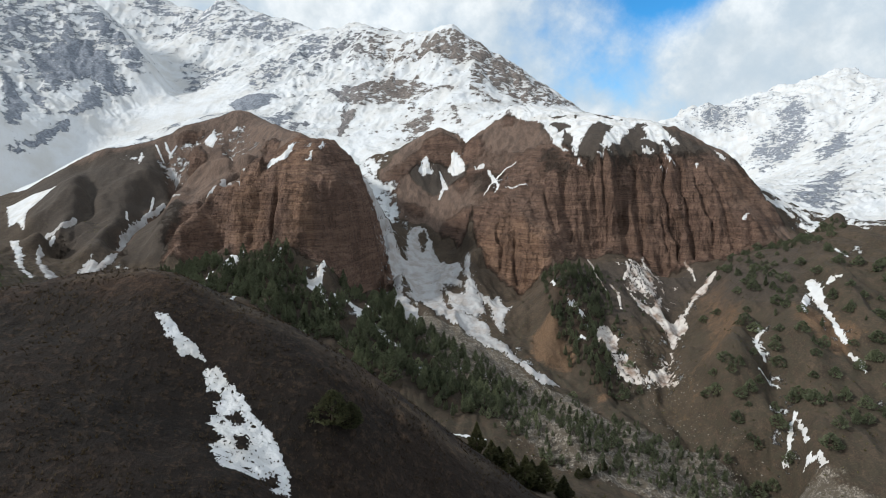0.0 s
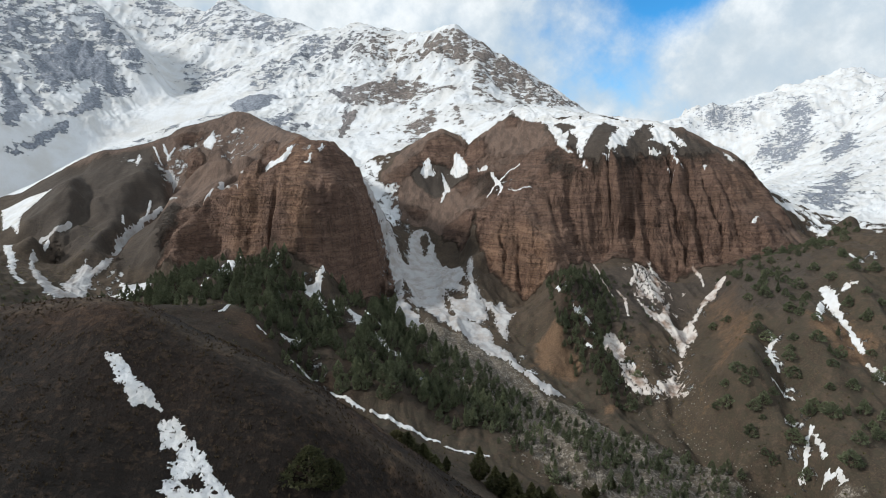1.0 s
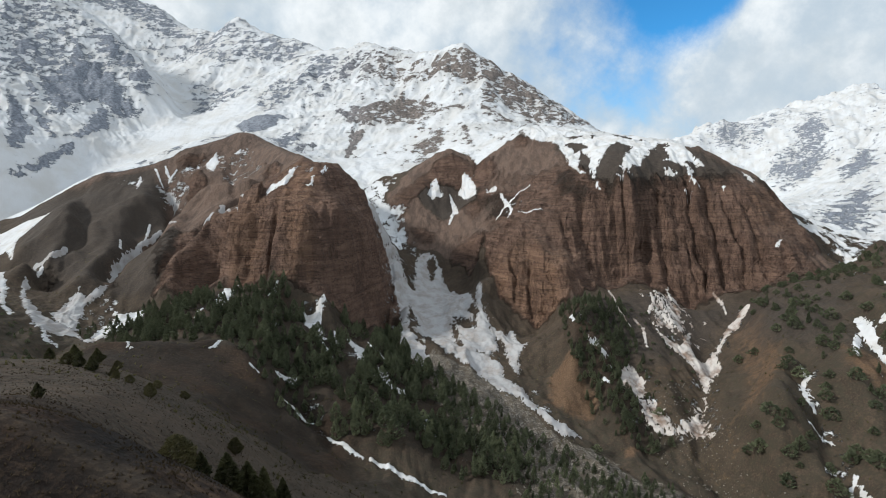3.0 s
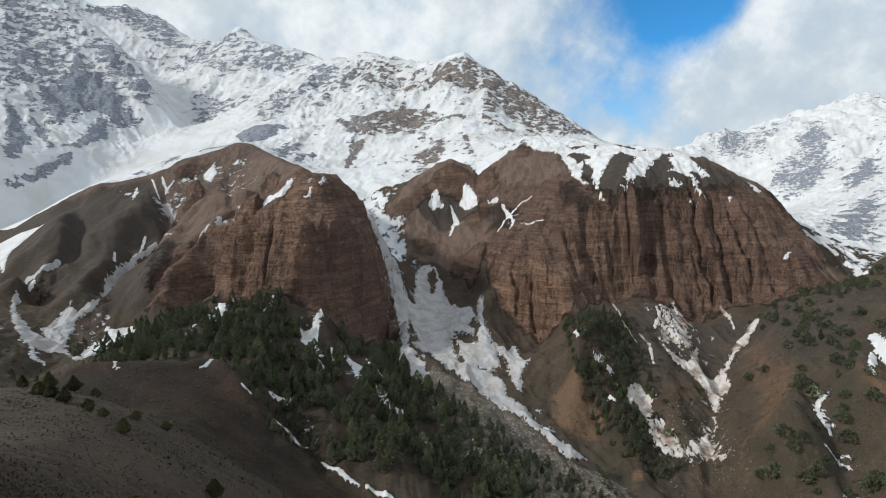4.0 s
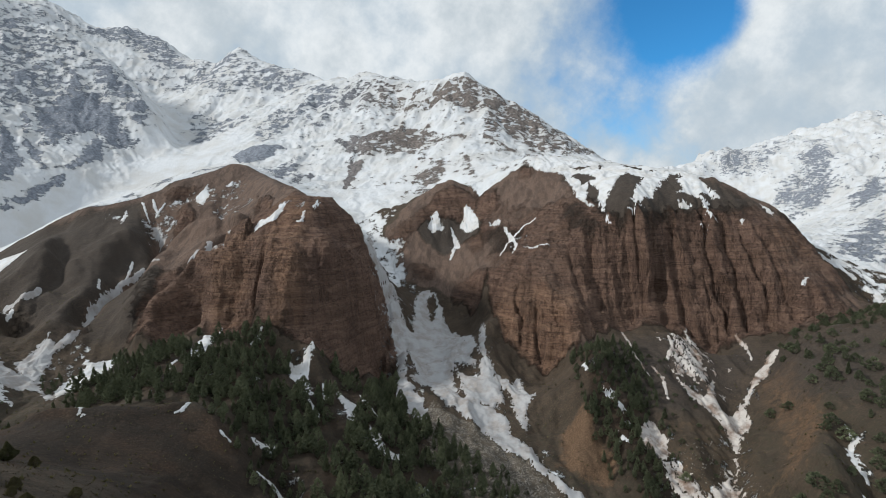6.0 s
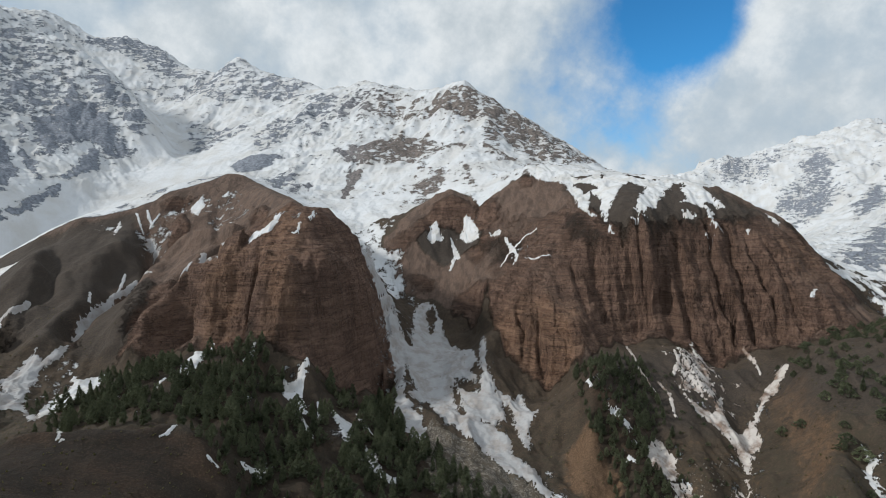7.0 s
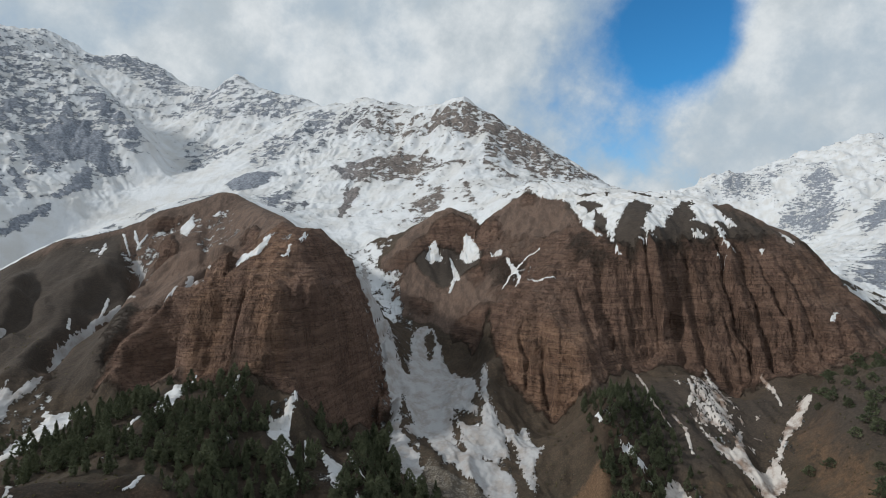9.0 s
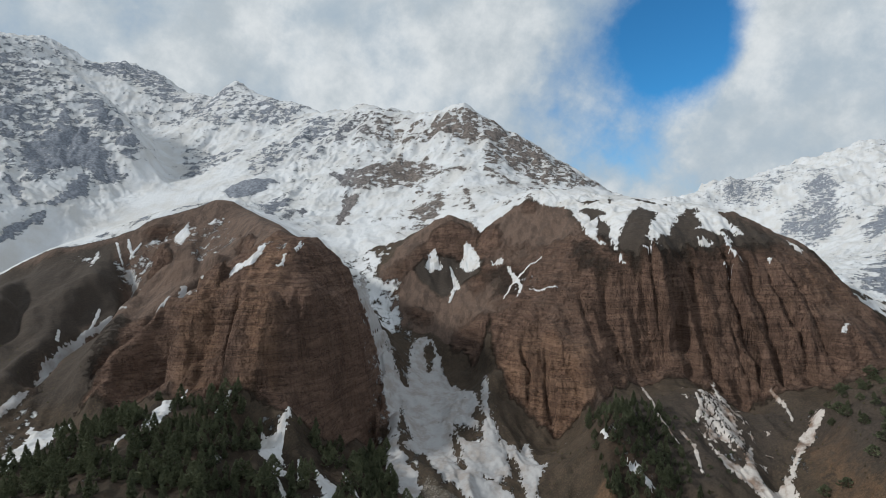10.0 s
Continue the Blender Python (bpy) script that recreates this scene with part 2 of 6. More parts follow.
line("behind", (700, 100, 120), (800, 400, 160), (900, 700, 180))

# ---- numpy noise ----
RNG = np.random.RandomState(7)
PERM = np.concatenate([RNG.permutation(256)] * 2)
ANGLE = RNG.rand(256) * 2 * np.pi
GX, GY = np.cos(ANGLE), np.sin(ANGLE)


def grad_noise(x, y, seed=0):
    x, y = x + 17.3 * seed, y - 9.7 * seed
    xi, yi = np.floor(x).astype(int), np.floor(y).astype(int)
    fx, fy = x - xi, y - yi
    u, v = fx * fx * fx * (fx * (fx * 6 - 15) + 10), fy * fy * fy * (fy * (fy * 6 - 15) + 10)

    def corner(i, j):
        h = PERM[(PERM[(xi + i) & 255] + yi + j) & 255]
        return GX[h] * (fx - i) + GY[h] * (fy - j)
    a = corner(0, 0) * (1 - u) + corner(1, 0) * u
    b = corner(0, 1) * (1 - u) + corner(1, 1) * u
    return (a * (1 - v) + b * v) * 1.5


def fbm(x, y, octaves=4, seed=0, gain=0.5):
    total, amp = 0, 1
    for o in range(octaves):
        total = total + amp * grad_noise(x, y, seed + o)
        x, y, amp = x * 2.03, y * 2.03, amp * gain
    return total


def ridged(x, y, octaves=4, seed=0, gain=0.5):
    total, amp = 0, 1
    for o in range(octaves):
        total = total + amp * (0.55 - np.abs(grad_noise(x, y, seed + o)) * 1.6)
        x, y, amp = x * 2.07, y * 2.07, amp * gain
    return total


def smooth(v, lo, hi):
    f = np.clip((v - lo) / (hi - lo), 0, 1)
    return f * f * (3 - 2 * f)


def along(x, y, path):
    """Distance to a path, in units of its width there."""
    best = np.full(x.shape, 1e9)
    for (x0, y0, w0), (x1, y1, w1) in zip(path, path[1:]):
        t = np.clip(((x - x0) * (x1 - x0) + (y - y0) * (y1 - y0)) / max(1e-6, (x1 - x0) ** 2 + (y1 - y0) ** 2), 0, 1)
        best = np.minimum(best, np.hypot(x - x0 - t * (x1 - x0), y - y0 - t * (y1 - y0)) / (w0 + t * (w1 - w0)))
    return best


# ---- the surface ----
pts = {}
for x, y, z in POINTS:
    pts[(round(x / 3), round(y / 3))] = (x, y, z)
PTS = np.array(list(pts.values()), float)
SOFT = np.clip(0.016 * PTS[:, 1], 3.0, 30.0) ** 2


def kernel(x, y):
    return np.sqrt((x[:, None] - PTS[None, :, 0]) ** 2 + (y[:, None] - PTS[None, :, 1]) ** 2 + SOFT[None])


def fit_surface():
    n = len(PTS)
    a = np.ones((n + 1, n + 1))
    a[:n, :n] = kernel(PTS[:, 0], PTS[:, 1])
    a[n, n] = 0
    a[:n, :n] -= np.eye(n) * 0.6
    return np.linalg.solve(a, np.append(PTS[:, 2], 0))


WEIGHTS = fit_surface()
PX32, PY32, S32, W32 = PTS[:, 0].astype("f4"), PTS[:, 1].astype("f4"), SOFT.astype("f4"), WEIGHTS[:-1].astype("f4")


def exact(x, y):
    x, y = np.asarray(x, "f4").ravel(), np.asarray(y, "f4").ravel()
    z = np.empty(len(x))
    for i in range(0, len(x), 16384):
        r = (x[i:i + 16384, None] - PX32) ** 2
        r += (y[i:i + 16384, None] - PY32) ** 2
        r += S32
        np.sqrt(r, out=r)
        z[i:i + 16384] = r @ W32
    return z + WEIGHTS[-1]


def sampled(x0, x1, y0, y1, step):
    xs, ys = np.arange(x0, x1 + step, step), np.arange(y0, y1 + step, step)
    return x0, y0, step, exact(*[g.ravel() for g in np.meshgrid(xs, ys)]).reshape(len(ys), len(xs))


# the smooth lie of the land on three grids, finer where the camera is nearer
LEVELS = (((260, 20, 250), sampled(-270, 270, 8, 262, 2.0)), ((905, -165, 1002), sampled(-916, 916, -176, 1014, 4.0)), ((1e9, -1e9, 1e9), sampled(-3640, 3640, -220, 3900, 14.0)))


def cubic(f):
    return ((-f + 2) * f - 1) * f / 2, ((3 * f - 5) * f * f + 2) / 2, ((-3 * f + 4) * f + 1) * f / 2, (f - 1) * f * f / 2


def base(x, y):
    x, y = np.asarray(x, float).ravel(), np.asarray(y, float).ravel()
    out, todo = np.empty(len(x)), np.ones(len(x), bool)
    for (half, lo, hi), (x0, y0, step, grid) in LEVELS:
        pick = todo & (np.abs(x) < half) & (y > lo) & (y < hi)
        todo &= ~pick
        if not pick.any():
            continue
        u, v = np.clip((x[pick] - x0) / step, 1, grid.shape[1] - 3.001), np.clip((y[pick] - y0) / step, 1, grid.shape[0] - 3.001)
        i, j = u.astype(int), v.astype(int)
        wu, wv = cubic(u - i), cubic(v - j)
        out[pick] = sum(wv[b] * sum(wu[a] * grid[j + b - 1, i + a - 1] for a in range(4)) for b in range(4))
    return out


# steepness on a coarse grid, for the flutes and ledges of the cliffs
CX, CY = np.arange(-760, 761, 8.0), np.arange(-200, 1101, 8.0)
CZ = base(*[g.ravel() for g in np.meshgrid(CX, CY)]).reshape(len(CY), len(CX))
GRY, GRX = np.gradient(CZ, 8.0)
STEEP = np.hypot(GRX, GRY)
FARX, FARY = np.arange(-3600, 3601, 24.0), np.arange(820, 3901, 24.0)
FARZ = base(*[g.ravel() for g in np.meshgrid(FARX, FARY)]).reshape(len(FARY), len(FARX))
FGY, FGX = np.gradient(FARZ, 24.0)
for g in (GRX, GRY):
    for _ in range(3):
        g[1:-1, 1:-1] = (g[1:-1, 1:-1] * 2 + g[:-2, 1:-1] + g[2:, 1:-1] + g[1:-1, :-2] + g[1:-1, 2:]) / 6
for _ in range(2):
    STEEP[1:-1, 1:-1] = (STEEP[1:-1, 1:-1] * 2 + STEEP[:-2, 1:-1] + STEEP[2:, 1:-1] + STEEP[1:-1, :-2] + STEEP[1:-1, 2:]) / 6


def gullies(x, y, gx, gy, cell, amp, octaves, seed):
    """Ribs and gullies that run down the fall line and branch."""
    total = np.zeros(len(x))
    for o in range(octaves):
        m = np.hypot(gx, gy) + 1e-6
        ux, uy, strength = -gy / m, gx / m, amp * np.minimum(m, 2.6) * smooth(m, 0.1, 0.5)
        px, py = x / cell, y / cell
        xi, yi = np.floor(px).astype(int), np.floor(py).astype(int)
        c, s, w = 0, 0, 1e-9
        for i in (-1, 0, 1):
            for j in (-1, 0, 1):
                h = PERM[(PERM[(xi + i + 31 * (seed + o)) & 255] + yi + j) & 255]
                vx, vy = px - (xi + i + 0.1 + 0.8 * h / 255.0), py - (yi + j + 0.1 + 0.8 * PERM[h] / 255.0)
                near_by = np.exp(-3.0 * (vx * vx + vy * vy))
                phase = 5.6 * (vx * ux + vy * uy)
                c, s, w = c + near_by * np.cos(phase), s + near_by * np.sin(phase), w + near_by
        c, s = c / w, s / w
        total += strength * (c - 0.25)
        gx, gy = gx - 5.6 / cell * strength * s * ux, gy - 5.6 / cell * strength * s * uy
        cell, amp = cell * 0.5, amp * 0.5
    return total


def coarse(grid, x, y):
    if grid is FGX or grid is FGY:
        fx, fy = np.clip((x + 3600) / 24, 0, len(FARX) - 1.001), np.clip((y - 820) / 24, 0, len(FARY) - 1.001)
    else:
        fx, fy = np.clip((x + 760) / 8, 0, len(CX) - 1.001), np.clip((y + 200) / 8, 0, len(CY) - 1.001)
    i, j = fx.astype(int), fy.astype(int)
    u, v = fx - i, fy - j
    return (grid[j, i] * (1 - u) + grid[j, i + 1] * u) * (1 - v) + (grid[j + 1, i] * (1 - u) + grid[j + 1, i + 1] * u) * v


# clefts of the cliffs: place across, half width, depth, and how far the column beyond it leans out of the wall
CLEFTS = ((-262, 4, 5, 10), (-207, 4, 10, 14), (-153, 4.5, 14, 11), (-60, 4, 0, 2), (48, 2, 3, 2), (62, 2, 4, 2), (78, 2, 4, 2), (96, 2, 3, 3), (118, 2, 3, 1), (140, 2, 2, 2), (171, 2.2, 3, 1), (182, 2.5, 4, 4), (222, 2, 2, 3), (254, 3, 6, 3), (272, 2, 3, 2), (288, 2.2, 4, 2), (305, 2.5, 5, 2), (322, 2.5, 4, 3), (350, 3, 2, 0))
LEAN_X = [c[0] + d for c in CLEFTS for d in (-1.5, 1.5)]
LEAN = [0] + [v for a, b in zip(CLEFTS, CLEFTS[1:]) for v in (a[3], -a[3])] + [0]
# ribs (up) and gullies (down) of the slope beside the dome: height, then places with half widths
RIBS = (
    (9, [(-164, 557, 9), (-212, 588, 9), (-244, 599, 9), (-252, 570, 9), (-253, 536, 9), (-247, 514, 9)]),
    (-10, [(-230, 646, 6), (-243, 623, 6), (-250, 600, 6), (-253, 580, 6), (-256, 557, 6), (-261, 540, 6)]),
    (9, [(-232, 668, 11), (-287, 673, 11), (-298, 652, 11), (-280, 578, 11), (-273, 542, 11), (-270, 525, 11)]),
    (-12, [(-363, 732, 7), (-347, 716, 7), (-308, 657, 7), (-302, 642, 7), (-314, 610, 7), (-321, 592, 7), (-323, 570, 7), (-318, 542, 7)]),
    (12, [(-365, 696, 16), (-350, 663, 16), (-354, 639, 16), (-336, 570, 16), (-333, 539, 16), (-328, 521, 16)])) + (
    (-8, [(-413, 705, 8), (-424, 682, 8), (-375, 598, 8), (-371, 576, 8), (-371, 548, 8), (-373, 525, 8)]),
    (7, [(-430, 687, 14), (-400, 610, 14), (-401, 588, 14), (-409, 573, 14)]),
    (-6, [(-280, 758, 6), (-265, 711, 6), (-234, 650, 6)]),
    (7, [(-312, 721, 9), (-298, 706, 9), (-306, 694, 9)]))
# ridges and gullies of the lower slopes
FOLDS = (
    (7, [(268, 520, 12), (240, 440, 12), (207, 390, 11), (188, 352, 10)]),
    (-7, [(243, 425, 7), (226, 392, 8), (216, 345, 8), (203, 305, 8)]),
    (-6, [(290, 440, 8), (276, 390, 8), (268, 340, 8), (262, 300, 8)]),
    (5, [(262, 410, 9), (244, 365, 9), (232, 320, 9)]),
    (6, [(315, 460, 11), (296, 400, 11), (288, 350, 10)]),
    (-6, [(206, 500, 8), (203, 474, 9), (175, 425, 9), (161, 385, 8), (165, 345, 8), (190, 300, 8)]),
    (7, [(108, 506, 9), (93, 462, 8), (86, 436, 7)]),
    (-5, [(128, 520, 7), (139, 470, 8), (140, 430, 8)])) + (
    (4, [(165, 520, 9), (168, 480, 9), (160, 440, 8)]),
    (4, [(-190, 331, 9), (-150, 344, 8), (-137, 361, 7), (-112, 343, 7), (-92, 331, 7), (-70, 316, 7)]),
    (-4, [(-110, 300, 9), (-80, 285, 9), (-50, 268, 9)]),
    (-4, [(-100, 450, 8), (-80, 410, 8), (-62, 372, 8)]),
    (4, [(-62, 470, 9), (-40, 420, 9), (-20, 385, 9)]),
    (-3, [(40, 400, 8), (70, 360, 8), (100, 320, 8)]))


def land(x, y):
    """Height of the ground, vectorised."""
    x, y = np.asarray(x, float).ravel(), np.asarray(y, float).ravel()
    steep = smooth(coarse(STEEP, x, y), 0.75, 1.45) * smooth(y, 440, 470) * (1 - smooth(y, 760, 860)) * (np.abs(x) < 470)
    far = smooth(y, 860, 1050)
    # flutes and clefts that run down the cliffs
    wob = x + 5 * grad_noise(x / 35, y / 18, 3) + 2 * grad_noise(x / 11, y / 8, 4)
    flute = 9 * (np.abs(grad_noise(wob / 31, y / 190, 5)) - 0.25) * (0.6 + grad_noise(x / 90, y / 90, 6)) + 4 * (np.abs(grad_noise(wob / 10, y / 60, 8)) - 0.25) * (0.7 + grad_noise(x / 50, y / 50, 9))
    flute = flute * (1 - 0.7 * smooth(x, -230, -200) * (1 - smooth(x, -60, -40)))
    flute = flute + np.interp(wob, LEAN_X, LEAN)
    for cx, half, depth, _ in CLEFTS:
        flute = flute - depth * np.exp(-((wob - cx) / half) ** 2)
    z = base(x, y + steep * (flute * 1.5 + 2.2 * fbm(x / 6, y / 22, 3, 19)))
    # ledges of uneven height
    zz = z + 4 * grad_noise(x / 80, y / 80, 31)
    z = z + steep * (3.0 * grad_noise(zz / 7.5, x / 160, 32) + 1.4 * grad_noise(zz / 3.1, x / 60, 33))
    near = 1 - smooth(y, 130, 260)
    mid = (1 - near) * (1 - far)
    z = z + near * (0.7 * fbm(x / 22, y / 22, 3, 11) + 0.26 * fbm(x / 4, y / 3, 4, 12, 0.6))
    z = z + mid * (1 - 0.75 * smooth(-x, 170, 230) * smooth(y, 480, 540)) * (1 - 0.8 * smooth(-x, 50, 80) * (1 - smooth(y, 350, 380))) * (4.2 * ridged((x + 0.3 * y + 8 * grad_noise(x / 30, y / 30, 16)) / 40, (y - 0.3 * x) / 120, 4, 14) + 0.9 * fbm(x / 9, y / 9, 4, 15) - 1.2)
    # ribs that run down the slope beside the dome
    side = (x < -180) & (x > -480) & (y > 490) & (y < 850)
    if side.any():
        sx, sy = x[side] + 3 * grad_noise(x[side] / 14, y[side] / 14, 36), y[side] + 3 * grad_noise(x[side] / 14, y[side] / 14, 37)
        add = np.zeros(len(sx))
        for high, path in RIBS:
            add += high * np.exp(-along(sx, sy, path) ** 2)
        crest = np.interp(sx, (-505, -426, -356, -289, -221, -180), (670, 700, 745, 826, 740, 690))
        z[side] += 1.3 * add * smooth(crest - sy, 15, 100)
    low = (y > 250) & (y < 560) & (x > -210) & (x < 330)
    if low.any():
        sx, sy = x[low] + 4 * grad_noise(x[low] / 16, y[low] / 16, 38), y[low] + 4 * grad_noise(x[low] / 16, y[low] / 16, 39)
        add = np.zeros(len(sx))
        for high, path in FOLDS:
            add += high * np.exp(-along(sx, sy, path) ** 2)
        z[low] += add
    field = np.exp(-((x + 560 - 0.2 * (y - 1000)) / 110) ** 2) * smooth(y, 700, 800) * (1 - smooth(y, 1250, 1400))
    hill = (y > 250) & (y < 900) & (np.abs(x) < 740)
    if hill.any():
        hx, hy = x[hill], y[hill]
        amount = (1 - 0.7 * smooth(hx, -215, -200) * (1 - smooth(hx, -60, -40))) * smooth(hy, 480, 520) * (1 - smooth(hy, 790, 890)) * (0.35 + 0.65 * (1 - smooth(hx, -130, -60) * (1 - smooth(hx, 20, 60)))) + 0.4 * (1 - smooth(hy, 480, 520)) * smooth(hy, 250, 300)
        amount = amount * (1 - 0.55 * smooth(-hx, 190, 230))
        z[hill] += amount * gullies(hx, hy, coarse(GRX, hx, hy), coarse(GRY, hx, hy), 34.0, 2.9, 4, 3)
    out = far > 0
    if out.any():
        fx, fy = x[out] + 14 * fbm(x[out] / 90, y[out] / 90, 2, 41), y[out] + 14 * fbm(x[out] / 90, y[out] / 90, 2, 44)
        gx, gy = coarse(FGX, fx, fy), coarse(FGY, fx, fy)
        flow = gullies(fx, fy, gx, gy, 92.0, 9.5, 5, 5) * np.clip(0.75 + 0.8 * fbm(fx / 210, fy / 210, 2, 47), 0.25, 1.4)
        crags = (ridged(fx / 46, fy / 46, 5, 21, 0.62) - 0.5) * 6.0
        # spurs that run down to the right on the rocky mountain, and broken ridges on the range behind
        spurs = 15 * (ridged((0.72 * fx + 0.69 * fy) / 150, (0.69 * fx - 0.72 * fy) / 420, 6, 23, 0.58) - 0.6) + 5 * (ridged(fx / 34, fy / 34, 4, 24, 0.6) - 0.5)
        broken = 85 * (ridged((fx + 0.4 * fy) / 520, (fy - 0.4 * fx) / 760, 7, 27, 0.54) - 0.75)
        west, back = smooth(-fx - 0.42 * fy, 40, 160), smooth(fy, 1650, 1900) * smooth(fx, 350, 700)
        rough = (flow + crags) * (1 - west) * (1 - back) + spurs * west * (1 - back) + broken * back
        bowl = np.exp(-(((fx + 40) / 150) ** 2 + ((fy - 1010) / 110) ** 2))
        z[out] += far[out] * (1 - 0.92 * field[out]) * (1 - 0.6 * bowl) * rough
        # the summit and the lesser tops of the ridge
        for tx, ty, high, wide in ((13, 1300, 5, 150), (-217, 1520, 16, 70), (-305, 1600, 14, 60), (-459, 1720, 22, 90), (-675, 1850, 26, 110), (-852, 1950, 20, 90)):
            z[out] += high * np.maximum(0, 1 - np.hypot(fx - tx, fy - ty) / wide) ** 1.3
    return z


def grid_sheet(rows, cols, half):
    """Places of a sheet that widens with y."""
    s = np.linspace(-1, 1, cols)
    X = s[None] * half(rows)[:, None]
    Y = np.repeat(rows[:, None], cols, 1)
    return X, Y, land(X, Y).reshape(X.shape)


def mesh_from_grid(name, X, Y, Z, keep=None):
    r, c = X.shape
    idx = np.arange(r * c).reshape(r, c)
    quads = np.stack([idx[:-1, :-1], idx[:-1, 1:], idx[1:, 1:], idx[1:, :-1]], -1).reshape(-1, 4)
    if keep is not None:
        quads = quads[keep[:-1, :-1].ravel()]
    used = np.unique(quads)
    back = np.full(r * c, -1)
    back[used] = np.arange(len(used))
    quads = back[quads]
    me = bpy.data.meshes.new(name)
    me.vertices.add(len(used))
    me.vertices.foreach_set("co", np.stack([X.ravel()[used], Y.ravel()[used], Z.ravel()[used]], -1).ravel().astype("f4"))
    me.loops.add(quads.size)
    me.loops.foreach_set("vertex_index", quads.ravel().astype("i4"))
    me.polygons.add(len(quads))
    me.polygons.foreach_set("loop_start", np.arange(0, quads.size, 4, dtype="i4"))
    me.polygons.foreach_set("use_smooth", np.ones(len(quads), dtype=bool))
    me.update(calc_edges=True)
    return me, used


def attribute(me, name, values):
    me.attributes.new(name, "FLOAT", "POINT").data.foreach_set("value", np.asarray(values, "f4"))


# ---- materials ----
def blank(name):
    m = bpy.data.materials.new(name)
    m.use_nodes = True
    nt = m.node_tree
    bsdf = nt.nodes["Principled BSDF"]
    bsdf.inputs["Specular IOR Level"].default_value = 0.25
    geo = nt.nodes.new("ShaderNodeNewGeometry")
    return m, nt, bsdf, geo.outputs["Position"]


def attr(nt, name):
    n = nt.nodes.new("ShaderNodeAttribute")
    n.attribute_name = name
    return n.outputs["Fac"]


def bump(nt, height, distance, before=None):
    n = node(nt, "ShaderNodeBump", Strength=1.0, Distance=distance)
    nt.links.new(height, n.inputs["Height"])
    if before is not None:
        nt.links.new(before, n.inputs["Normal"])
    return n.outputs["Normal"]


def land_material():
    m, nt, bsdf, pos = blank("mountain_ground")
    red, snow, scree, ochre, green, rock, sunlit, cap = [attr(nt, n) for n in ("red", "snow", "scree", "ochre", "green", "rock", "sunlit", "cap")]
    fine = noise_tex(nt, pos, 0.9, 6, 0.7)
    blot = noise_tex(nt, pos, 0.05, 5, 0.6)
    mid = noise_tex(nt, pos, 0.22, 5, 0.65)
    # soil with dry grass
    soil = mix(nt, ramp(nt, blot, 0.35, 0.65), (0.040, 0.0285, 0.0205), (0.074, 0.053, 0.038))
    soil = mix(nt, maths(nt, "MULTIPLY", ramp(nt, mid, 0.42, 0.6), 0.5), soil, (0.042, 0.031, 0.023))
    soil = mix(nt, maths(nt, "MULTIPLY", ramp(nt, fine, 0.48, 0.62), 0.5), soil, (0.118, 0.085, 0.057))
    soil = mix(nt, maths(nt, "MULTIPLY", ramp(nt, fine, 0.46, 0.36), 0.5), soil, (0.022, 0.017, 0.013))
    # near-black brown soil, with the cloud shadow over the hill put into its colour
    shaded_soil = attr(nt, "shaded_soil")
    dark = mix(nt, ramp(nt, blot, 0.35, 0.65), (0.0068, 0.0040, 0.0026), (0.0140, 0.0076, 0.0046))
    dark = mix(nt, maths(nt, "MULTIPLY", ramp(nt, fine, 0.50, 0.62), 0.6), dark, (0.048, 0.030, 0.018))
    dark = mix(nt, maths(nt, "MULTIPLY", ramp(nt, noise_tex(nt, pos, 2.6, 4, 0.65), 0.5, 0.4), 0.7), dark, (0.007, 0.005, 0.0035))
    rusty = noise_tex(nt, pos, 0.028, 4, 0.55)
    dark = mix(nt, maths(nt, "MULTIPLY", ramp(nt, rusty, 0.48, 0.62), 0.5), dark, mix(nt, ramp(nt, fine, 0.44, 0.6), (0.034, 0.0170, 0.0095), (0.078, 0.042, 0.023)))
    soil = mix(nt, shaded_soil, soil, dark)
    soil = mix(nt, maths(nt, "MULTIPLY", maths(nt, "MULTIPLY", green, maths(nt, "SUBTRACT", 1.0, shaded_soil)), ramp(nt, mid, 0.3, 0.7)), soil, (0.046, 0.040, 0.027))
    ochre_amount = ramp(nt, maths(nt, "ADD", ochre, maths(nt, "MULTIPLY", maths(nt, "SUBTRACT", mid, 0.5), 1.2)), 0.35, 0.75)
    soil = mix(nt, ochre_amount, soil, mix(nt, ramp(nt, fine, 0.35, 0.7), (0.090, 0.054, 0.032), (0.160, 0.102, 0.063)))
    stones = mix(nt, ramp(nt, fine, 0.46, 0.56), (0.078, 0.066, 0.055), (0.240, 0.212, 0.180))
    stones = mix(nt, ramp(nt, mid, 0.6, 0.4), stones, (0.084, 0.069, 0.052))
    scree_amount = ramp(nt, maths(nt, "ADD", scree, maths(nt, "MULTIPLY", maths(nt, "SUBTRACT", mid, 0.5), 1.0)), 0.4, 0.65)
    soil = mix(nt, scree_amount, soil, stones)
    soil = mix(nt, maths(nt, "MULTIPLY", cap, 0.85), soil, mix(nt, ramp(nt, fine, 0.40, 0.60), (0.036, 0.030, 0.0265), (0.066, 0.053, 0.045)))
    # red bedded rock
    cliff = attr(nt, "cliff")
    shift = nt.nodes.new("ShaderNodeVectorMath")
    shift.operation = "MULTIPLY_ADD"
    lean = noise_tex(nt, pos, 0.018, 3, 0.5)
    comb = nt.nodes.new("ShaderNodeCombineXYZ")
    nt.links.new(maths(nt, "MULTIPLY", lean, 9.0), comb.inputs[2])
    nt.links.new(pos, shift.inputs[0])
    shift.inputs[1].default_value = (1, 1, 1)
